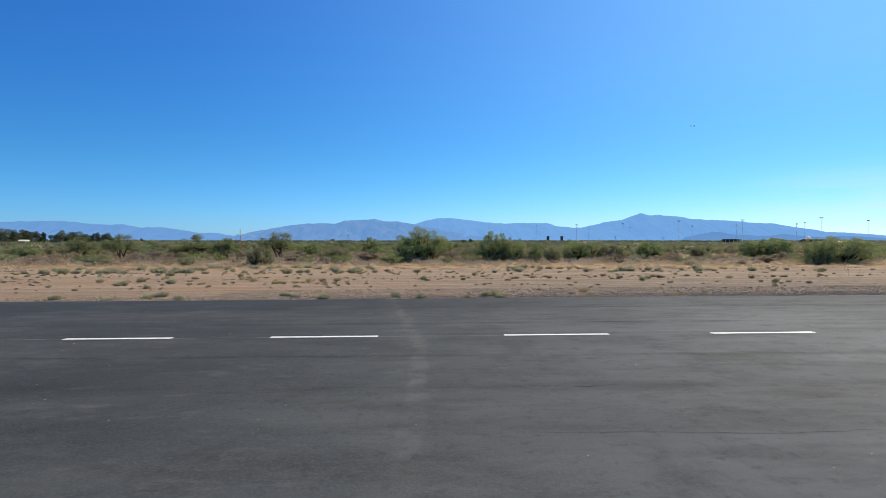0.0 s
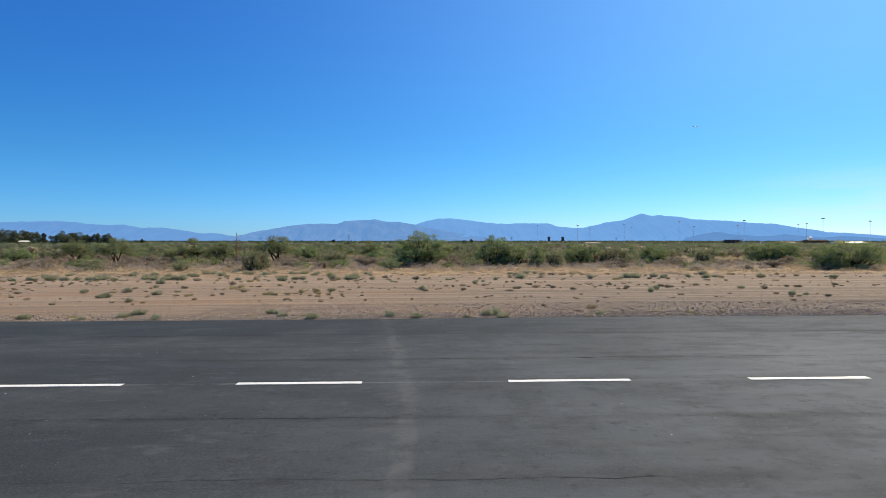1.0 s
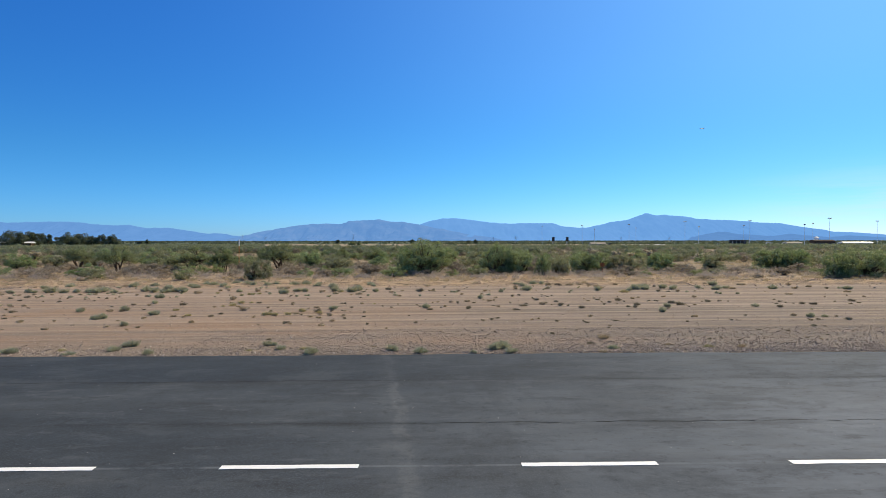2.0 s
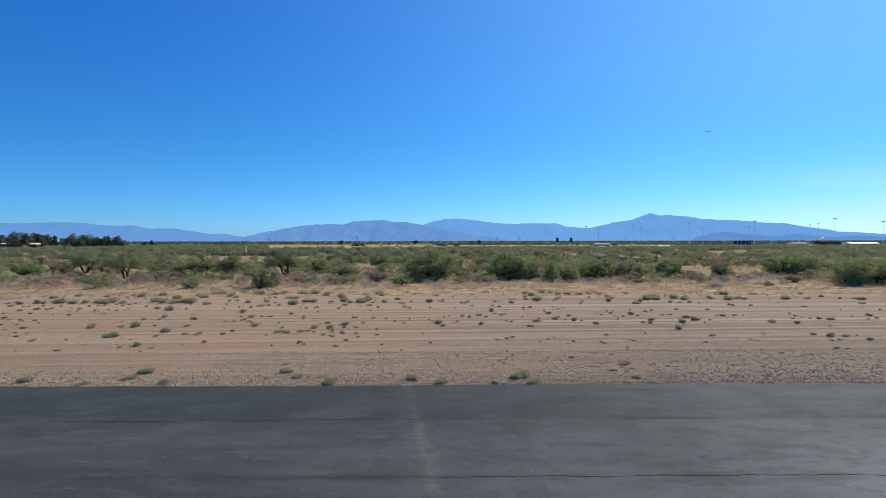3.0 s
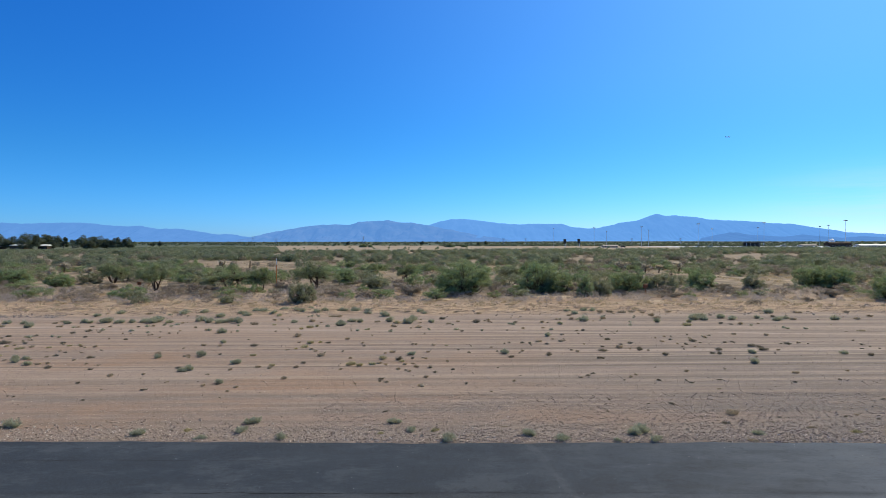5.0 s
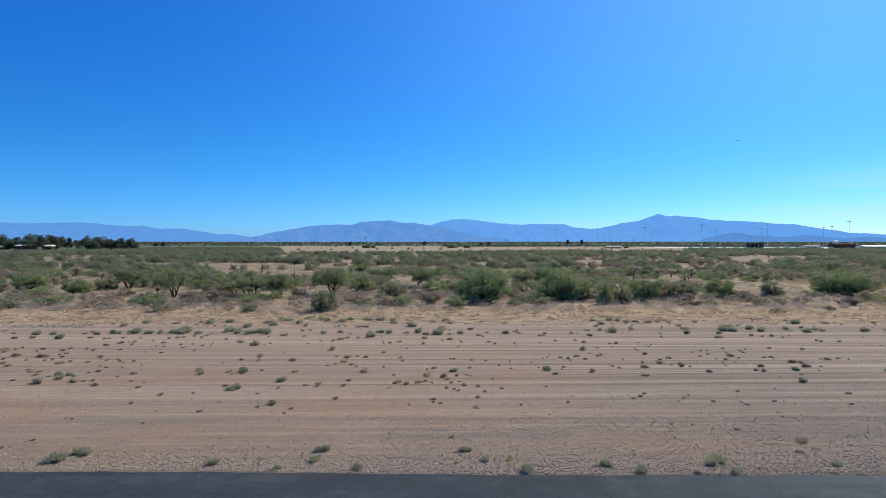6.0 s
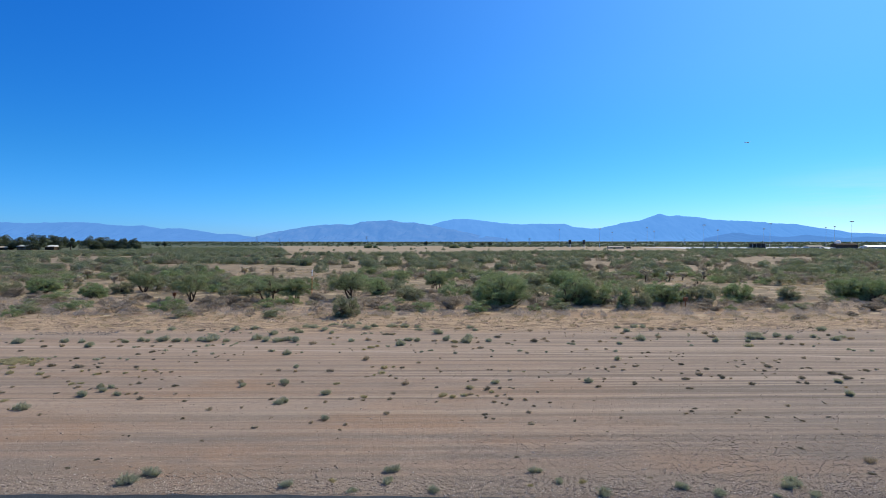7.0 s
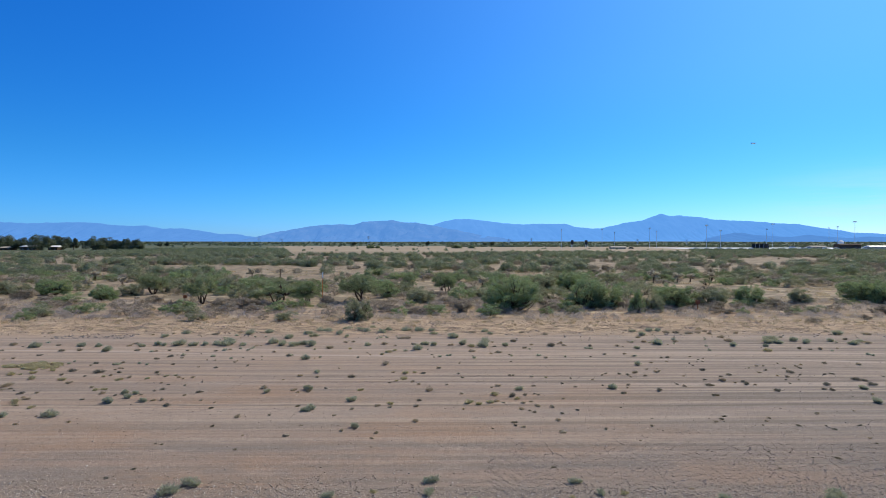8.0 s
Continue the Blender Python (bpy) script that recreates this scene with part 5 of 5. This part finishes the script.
stones("gravel", "loose gravel stones along the asphalt edge", 26000, near_edge, 0.03, 0.095, 51)
stones("gravel", "coarse gravel belt beside the asphalt", 19000, lambda r: beside(r, -8, 24), 0.03, 0.09, 54)
stones("gravel", "scattered stones on the graded strip", 14000, over_strip, 0.03, 0.085, 52)


stones("rubble", "patch of grey rubble stones on the gravel", 520, lambda r: (r.uniform(-43.2, -36.5), r.normal(52.2, 0.5)), 0.05, 0.20, 55, M_RUBBLE)


def clods(n, seed):
    """Broken lumps of pushed-up dirt, lying flat."""
    rng = np.random.default_rng(seed)
    v, f = [], []
    for _ in range(n):
        x, y = rng.uniform(-72, 60), rng.normal(56.5, 2.1)
        s = 0.05 + 0.20 * rng.random() ** 2.5
        a, zz, t = len(v), float(ground_z(y, x)) + 0.04, rng.uniform(0, 6.28)
        for k in range(5):
            q, r = t + 1.257 * k, s * rng.uniform(0.4, 0.75)
            v.append((x + 1.4 * r * math.cos(q), y + r * math.sin(q), zz - 0.10))
            v.append((x + 0.7 * r * math.cos(q + 0.3), y + 0.45 * r * math.sin(q + 0.3), zz + s * rng.uniform(0.04, 0.32)))
        for k in range(5):
            b, c = a + 2 * k, a + 2 * ((k + 1) % 5)
            f.append((b, c, c + 1, b + 1))
        f.append(tuple(a + 2 * k + 1 for k in range(5)))
    tagged(link_mesh("dirt_clods", v, f, M_CLOD), "pushed-up dirt clods along the brush edge", "dirt", kind="stuff")


clods(8000, 53)


# ---- cactus, posts ----
def cholla(x, y, w, h, seed):
    rng = np.random.default_rng(seed)
    top = tagged(new("cholla_cactus"), "pale spiny cholla cactus with jointed arms", "cactus", "cholla cacti")
    top.matrix_basis = pose(x, y, float(ground_z(y, x)))
    v, f = [], []
    tube(v, f, limb(rng, (0, 0, -0.05), (0.05 * w, 0, 0.5 * h), 0.08), (0.13, 0.12, 0.11, 0.10), 7)
    link_mesh("trunk", v, f, M_BARK, top)
    quills = []
    for k in range(15):
        a = rng.uniform(0, 6.28)
        p0 = np.array([0.03 * w, 0, h * rng.uniform(0.42, 0.60)])
        v, f = [], []
        for j in range(3):
            d = np.array([math.cos(a), math.sin(a), rng.uniform(-0.35, 1.0)])
            p1 = p0 + d / np.linalg.norm(d) * rng.uniform(0.12, 0.2) * (w * 0.7 + h * 0.4)
            p1[2] = min(max(p1[2], 0.38 * h), h)
            tube(v, f, [p0, p0 * 0.7 + p1 * 0.3, p0 * 0.3 + p1 * 0.7, p1], (0.05, 0.09, 0.09, 0.05), 6)
            s = rng.random((50, 1))
            quills.append(p0 + (p1 - p0) * s + rng.normal(size=(50, 3)) * 0.10)
            p0, a = p1, a + rng.normal() * 1.3
        link_mesh("arm", v, f, M_TWIG, top, "dark jointed arm")
    quads_mesh("spine_cover", leaf_quads(rng, np.concatenate(quills), 0.20, 0.06), M_CHOLLA, top)


for i, (x, y, w, h) in enumerate(CHOLLAS):
    cholla(x, y, w * 1.1, h * 1.3, 600 + i)


def marker_post(x, y, h, lean):
    top = tagged(new("marker_post"), "tall thin weathered orange marker post with white top", "post")
    top.matrix_basis = pose(x, y, float(ground_z(y, x)), 0, lean, 0)
    part("pole", cone(0.05, 0.045, -0.1, h - 0.75, 8), M_ORANGE, top)
    part("white_sleeve", cone(0.062, 0.06, h - 0.75, h, 8), M_WHITE, top, "white painted sleeve")
    part("cap", cone(0.05, 0.02, h, h + 0.05, 8), M_WHITE, top)


def box_post(x, y, h, wide):
    top = tagged(new("box_post"), "short post with a rusty red box on top", "post", "rusty box posts")
    top.matrix_basis = pose(x, y, float(ground_z(y, x)), 0, 0, 12)
    part("post", cone(0.045, 0.04, -0.1, h - 0.34, 8), M_RUST, top)
    part("box", one_box(-wide / 2, wide / 2, -0.12, 0.12, h - 0.36, h, 0.02), M_RUST, top)
    part("lid", one_box(-wide / 2 - 0.03, wide / 2 + 0.03, -0.15, 0.15, h, h + 0.035, 0.008), M_RUST, top)


def fence_post(x, y, h):
    top = tagged(new("wooden_post"), "dark weathered wooden post standing in brush", "post")
    top.matrix_basis = pose(x, y, float(ground_z(y, x)), 1, 2, 0)
    part("stake", cone(0.12, 0.10, -0.2, h, 7), M_BARK, top)
    part("cap", cone(0.10, 0.07, h, h + 0.05, 7), M_RUST, top)


marker_post(-25.2, 75.9, 4.1, 0.6)
box_post(19.6, 68.1, 1.36, 0.45)
box_post(-43.6, 77.3, 1.0, 0.4)
fence_post(-43.5, 119.3, 2.4)


# ---- far trees and buildings ----
def big_tree(x, y, w, h, seed, mat=None, name="shade_tree", label="large dark green shade tree"):
    rng = np.random.default_rng(seed)
    top = tagged(new(name), label, "tree", "far shade trees")
    top.matrix_basis = pose(x, y, float(ground_z(y, x)) - 0.3)
    v, f = [], []
    tube(v, f, limb(rng, (0, 0, 0), (0, 0, h * 0.4), 0.05), (0.5, 0.42, 0.36, 0.3), 7)
    clumps = [(c[0] * w, c[1] * w, c[2] * h, c[3] * w) for c in bush_clumps(rng, 26, 0.16, 1.05, 0.5, (0.10, 0.18), 0.7)]
    for c in clumps[:9]:
        tube(v, f, limb(rng, (0, 0, h * 0.32), c[:3], 0.08), (0.22, 0.16, 0.1, 0.05), 5)
    link_mesh("trunk", v, f, M_BARK, top)
    p = dome_points(rng, 1700, clumps, 0.85)
    knots = core_quads(rng, [c[:3] for c in clumps], [(c[3] * 0.95, c[3] * 0.95, c[3] * 0.85) for c in clumps])
    quads_mesh("crown", leaf_quads(rng, p, 1.0, 0.7), mat or M_OAK, top, inner=knots)


def palm(x, y, h, seed):
    rng = np.random.default_rng(seed)
    top = tagged(new("palm_tree"), "tall far palm tree with drooping fronds", "tree", "far palms")
    top.matrix_basis = pose(x, y, float(ground_z(y, x)) - 0.3)
    v, f = [], []
    tube(v, f, limb(rng, (0, 0, 0), (0.2, 0, h), 0.02), (0.35, 0.28, 0.25, 0.22), 7)
    link_mesh("trunk", v, f, M_BARK, top)
    p = rng.normal(size=(220, 3)) * np.array([1.0, 1.0, 0.8]) + np.array([0.2, 0, h])
    quads_mesh("frond_crown", leaf_quads(rng, p, 1.8, 0.5), M_OAK, top)


def house(x, y, wide, deep, h, roof_mat, turn, label, name="far_house", wall_mat=None):
    top = tagged(new(name), label, "building")
    top.matrix_basis = pose(x, y, float(ground_z(y, x)) - 0.2, 0, 0, turn)
    part("wall", one_box(-wide / 2, wide / 2, -deep / 2, deep / 2, 0, h), wall_mat or M_WALL, top)
    bm = bmesh.new()
    a, b, o = wide / 2 + 0.6, deep / 2 + 0.6, h
    pts = [bm.verts.new(p) for p in ((-a, -b, o), (a, -b, o), (a, b, o), (-a, b, o), (-a, 0, o + 1.5), (a, 0, o + 1.5), (-a, -b, o - 0.25), (a, -b, o - 0.25), (a, b, o - 0.25), (-a, b, o - 0.25))]
    for q in ((0, 1, 5, 4), (2, 3, 4, 5), (0, 4, 3), (1, 2, 5), (6, 7, 1, 0), (8, 9, 3, 2), (7, 8, 2, 1), (9, 6, 0, 3), (9, 8, 7, 6)):
        bm.faces.new([pts[i] for i in q])
    part("roof", bm, roof_mat, top, "pale metal roof" if roof_mat == M_WHITE else "")
    for k in range(max(2, int(wide / 4))):
        wx = -wide / 2 + (k + 0.5) * wide / max(2, int(wide / 4))
        win = part("window", one_box(wx - 0.8, wx + 0.8, -deep / 2 - 0.06, -deep / 2 + 0.05, 0.9, 2.3), M_POLE, top)
        part("pane", one_box(wx - 0.7, wx + 0.7, -deep / 2 - 0.08, -deep / 2 - 0.05, 1.0, 2.2), M_GLASS, win)


# white tank form added in place of a sun glint off a roof
def white_tank(x, y, wide, h):
    top = tagged(new("water_tank"), "white domed form standing in for sun glint off a roof", "tank")
    top.matrix_basis = pose(x, y, float(ground_z(y, x)) - 0.2)
    part("wall", cone(wide / 2, wide / 2, 0, h - 1.6, 20), M_WHITE, top)
    part("roof", cone(wide / 2 + 0.1, wide * 0.12, h - 1.6, h, 20), M_WHITE, top)


def light_mast(x, y, h, lamps):
    top = tagged(new("light_mast"), "tall floodlight mast with lamps on a crossbar", "street lamp", "floodlight masts")
    top.matrix_basis = pose(x, y, float(ground_z(y, x)) - 0.3, 0, 0, 8)
    part("pole", cone(0.22, 0.13, 0, h, 8), M_POLE, top)
    half = 0.75 * lamps
    part("crossbar", one_box(-half, half, -0.15, 0.15, h - 0.5, h - 0.2), M_POLE, top)
    for k in range(lamps):
        lx = -half + (k + 0.5) * 2 * half / lamps
        lamp = part("lamp", one_box(lx - 0.5, lx + 0.5, -0.5, 0.3, h - 0.2, h + 0.7, 0.1), M_WHITE, top)
        part("glass", one_box(lx - 0.4, lx + 0.4, -0.53, -0.5, h - 0.1, h + 0.6), M_GLASS, lamp)


def sign_tower(x, y, wide, h):
    top = tagged(new("sign_board"), "dark square board raised on two legs", "sign", "far dark boards")
    top.matrix_basis = pose(x, y, float(ground_z(y, x)) - 0.2)
    part("board", one_box(-wide / 2, wide / 2, -0.4, 0.4, h * 0.45, h, 0.1), M_DARKMETAL, top)
    for s in (-0.3, 0.3):
        part("leg", cone(0.25, 0.25, 0, h * 0.45, 8, s * wide), M_POLE, top)


def power_pylon(x, y, h):
    top = tagged(new("power_pylon"), "thin far steel power pylon with crossarms", "pylon", "far power pylons")
    top.matrix_basis = pose(x, y, float(ground_z(y, x)) - 0.5, 0, 0, 20)
    v, f = [], []
    for sx in (-1, 1):
        for sy in (-1, 1):
            tube(v, f, [(sx * 2.4, sy * 2.4, 0), (sx * 0.9, sy * 0.9, h * 0.7), (sx * 0.25, sy * 0.25, h)], (0.22, 0.18, 0.12), 4)
    link_mesh("mast", v, f, M_POLE, top)
    for k in (0.72, 0.84, 0.95):
        part("crossarm", one_box(-4.2, 4.2, -0.2, 0.2, h * k - 0.2, h * k + 0.2), M_POLE, top)


def car(x, y, paint, long, high, turn, name="parked_car", label="white parked car far across the plain"):
    top = tagged(new(name), label, "car", "far parked vehicles")
    top.matrix_basis = pose(x, y, float(ground_z(y, x)), 0, 0, turn)
    bm = bmesh.new()
    prof = ((-0.5, 0.2), (-0.5, 0.55), (-0.42, 0.62), (-0.30, 1.0), (0.18, 1.0), (0.32, 0.62), (0.48, 0.55), (0.5, 0.2))
    sides = [[bm.verts.new((px * long, sy, pz * high)) for px, pz in prof] for sy in (-0.95, 0.95)]
    bm.faces.new(sides[0])
    bm.faces.new(sides[1][::-1])
    for i in range(len(prof)):
        j = (i + 1) % len(prof)
        bm.faces.new((sides[0][j], sides[0][i], sides[1][i], sides[1][j]))
    body = part("body", bm, paint, top)
    part("window", one_box(-0.30 * long, 0.2 * long, -0.97, 0.97, 0.66 * high, 0.92 * high), M_GLASS, top)
    for wx in (-0.32, 0.32):
        for wy in (-0.85, 0.85):
            bm = bmesh.new()
            bmesh.ops.create_cone(bm, cap_ends=True, segments=12, radius1=0.36, radius2=0.36, depth=0.25, matrix=Matrix.Translation((wx * long, wy, 0.36)) @ Matrix.Rotation(math.pi / 2, 4, "X"))
            wheel = part("wheel", bm, M_RUBBER, top)
            bm = bmesh.new()
            bmesh.ops.create_cone(bm, cap_ends=True, segments=10, radius1=0.2, radius2=0.2, depth=0.28, matrix=Matrix.Translation((wx * long, wy, 0.36)) @ Matrix.Rotation(math.pi / 2, 4, "X"))
            part("rim", bm, M_POLE, wheel)


def shade_canopy(x, y, wide, h):
    top = tagged(new("shade_canopy"), "long dark shade canopy on steel posts", "canopy")
    top.matrix_basis = pose(x, y, float(ground_z(y, x)))
    part("roof", one_box(-wide / 2, wide / 2, -4, 4, h - 0.5, h, 0.1), M_DARKMETAL, top)
    part("back_wall", one_box(-wide / 2 + 0.3, wide / 2 - 0.3, 3.6, 3.8, 0, h - 0.5), M_DARKMETAL, top)
    for k in range(5):
        part("post", cone(0.15, 0.15, 0, h - 0.5, 8, -wide / 2 + 0.6 + k * (wide - 1.2) / 4, -3.6), M_POLE, top)


big_tree(-467, 562, 27.9, 22.0, 700)
big_tree(-478, 599, 23.8, 18.0, 701)
big_tree(-452, 586, 17.5, 17.1, 702)
big_tree(-422, 573, 23.9, 20.0, 703)
big_tree(-437, 610, 21.8, 21.4, 704)
big_tree(-416, 597, 20.2, 19.6, 705)
big_tree(-396, 584, 9.3, 16.3, 706)
big_tree(-367, 571, 20.4, 14.7, 707)
big_tree(-378, 608, 26.6, 16.6, 708)
big_tree(-358, 595, 13.0, 12.5, 709)
big_tree(-339, 582, 15.0, 14.0, 710)
big_tree(-321, 569, 14.7, 13.2, 711)
palm(-451, 600, 12.7, 720)
palm(-398, 600, 8.4, 721)
big_tree(-519, 1000, 8.1, 10.8, 740)
big_tree(-506, 1000, 8.1, 10.8, 741)
big_tree(-212, 1250, 10.1, 12.8, 742)
big_tree(70, 1100, 8.9, 10.0, 743)
big_tree(85, 1100, 8.9, 12.2, 744)
big_tree(-48, 1300, 10.6, 13.0, 745)
big_tree(-110, 760, 10.8, 4.7, 655, M_MESQ, "field_tree", "lone green tree in the dry field")
big_tree(-100, 760, 6.9, 4.7, 669, M_MESQ, "field_tree", "lone green tree in the dry field")
big_tree(7, 760, 15.4, 4.7, 808, M_MESQ, "field_tree", "lone green tree in the dry field")
big_tree(27, 760, 9.3, 4.7, 834, M_MESQ, "field_tree", "lone green tree in the dry field")
house(-442, 585, 14, 9, 4.0, M_WHITE, 5, "low house with pale roof among dark trees", wall_mat=M_BARK)
house(-416, 585, 9, 9, 3.7, M_WHITE, 5, "low house with pale roof among dark trees", wall_mat=M_BARK)
house(-465, 585, 11, 9, 2.6, M_WALL, 5, "low house with pale roof among dark trees", wall_mat=M_BARK)
white_tank(501, 722, 5.9, 11.1)
light_mast(141, 720, 24.5, 1)
light_mast(193, 720, 25.3, 2)
light_mast(209, 720, 20.9, 1)
light_mast(254, 720, 26.7, 2)
light_mast(263, 720, 22.3, 1)
light_mast(327, 720, 30.3, 3)
light_mast(345, 720, 23.8, 2)
light_mast(404, 720, 25.3, 2)
light_mast(412, 720, 31.8, 3)
light_mast(484, 720, 26.7, 2)
light_mast(495, 720, 28.2, 2)
light_mast(517, 720, 34.7, 4)
light_mast(580, 720, 31.1, 3)
sign_tower(173, 800, 3.7, 11.4)
sign_tower(193, 800, 3.7, 11.4)
power_pylon(-508, 1500, 23)
power_pylon(-447, 1500, 17)
power_pylon(-213, 1500, 24)
power_pylon(163, 1500, 17)
power_pylon(224, 1500, 18)
power_pylon(509, 1500, 17)
power_pylon(640, 1500, 17)
lot_v = []
for lx in np.linspace(295, 760, 30):
    lot_v += [(lx, 680, float(ground_z(680)) + 0.08), (lx, 860, float(ground_z(860)) + 0.08)]
lot_v += [(lx, ly, lz - 0.6) for lx, ly, lz in lot_v[0::2]]
lot_f = [(2 * i, 2 * i + 2, 2 * i + 3, 2 * i + 1) for i in range(29)] + [(60 + i, 61 + i, 2 * i + 2, 2 * i) for i in range(29)]
tagged(link_mesh("parking_lot", lot_v, lot_f, M_LOT), "pale concrete parking lot across the plain", "parking lot", kind="structure")
shade_canopy(387, 700, 22, 6.4)
house(493, 700, 26, 12, 5.3, M_BARK, 0, "long low dark brown building", wall_mat=M_BARK)
house(536, 700, 36, 12, 2.8, M_WHITE, 0, "long low building with white roof")
house(455, 700, 18, 10, 2.8, M_WALL, 0, "low tan building beside parked cars")
house(207, 700, 18, 10, 2.1, M_WALL, 0, "low tan building on the far plain")
car(420, 692, M_WHITE, 9, 3.2, -4, label="white parked car far across the plain")
car(221, 692, M_DARKMETAL, 6, 2.4, 0, label="dark parked car far across the plain")
car(300, 692, M_WHITE, 6, 1.8, 4, label="white parked car far across the plain")
car(314, 692, M_WHITE, 6, 1.8, -1, label="white parked car far across the plain")
car(329, 692, M_WHITE, 7, 2.2, 3, label="white parked car far across the plain")
car(342, 692, M_WHITE, 6, 1.8, -2, label="white parked car far across the plain")
car(357, 692, M_WHITE, 6, 1.8, 2, label="white parked car far across the plain")
car(369, 692, M_POLE, 6, 1.8, -3, label="grey parked car far across the plain")
car(408, 692, M_WHITE, 6, 1.8, 1, label="white parked car far across the plain")
car(432, 692, M_WHITE, 6, 2.0, -4, label="white parked car far across the plain")
car(440, 692, M_WHITE, 8, 2.6, 0, label="white parked car far across the plain")
car(460, 692, M_WHITE, 6, 1.8, 4, label="white parked car far across the plain")
car(474, 692, M_WHITE, 6, 1.8, -1, label="white parked car far across the plain")
car(509, 692, M_WHITE, 7, 2.2, 3, label="white parked car far across the plain")


# ---- aeroplane in the sky ----
def aeroplane(m):
    top = tagged(new("model_aeroplane"), "small white model aeroplane in flight", "aeroplane")
    top.matrix_basis = m
    v, f = [], []
    tube(v, f, [(-0.75, 0, 0.02), (-0.4, 0, 0.02), (0.2, 0, 0.03), (0.5, 0, 0.0), (0.62, 0, 0)], (0.02, 0.06, 0.10, 0.09, 0.03), 10)
    link_mesh("fuselage", v, f, M_WHITE, top, smooth=True)
    part("wing", one_box(0.05, 0.36, -0.85, 0.85, 0.10, 0.14, 0.012), M_WHITE, top)
    part("tailplane", one_box(-0.78, -0.60, -0.30, 0.30, 0.03, 0.05, 0.006), M_WHITE, top)
    part("fin", one_box(-0.80, -0.60, -0.012, 0.012, 0.04, 0.28, 0.005), M_DARKMETAL, top)
    part("propeller", one_box(0.63, 0.65, -0.02, 0.02, -0.16, 0.16, 0.006), M_DARKMETAL, top)


aeroplane(pose(71.2, 150.0, 33.2, 4, -8, 20))
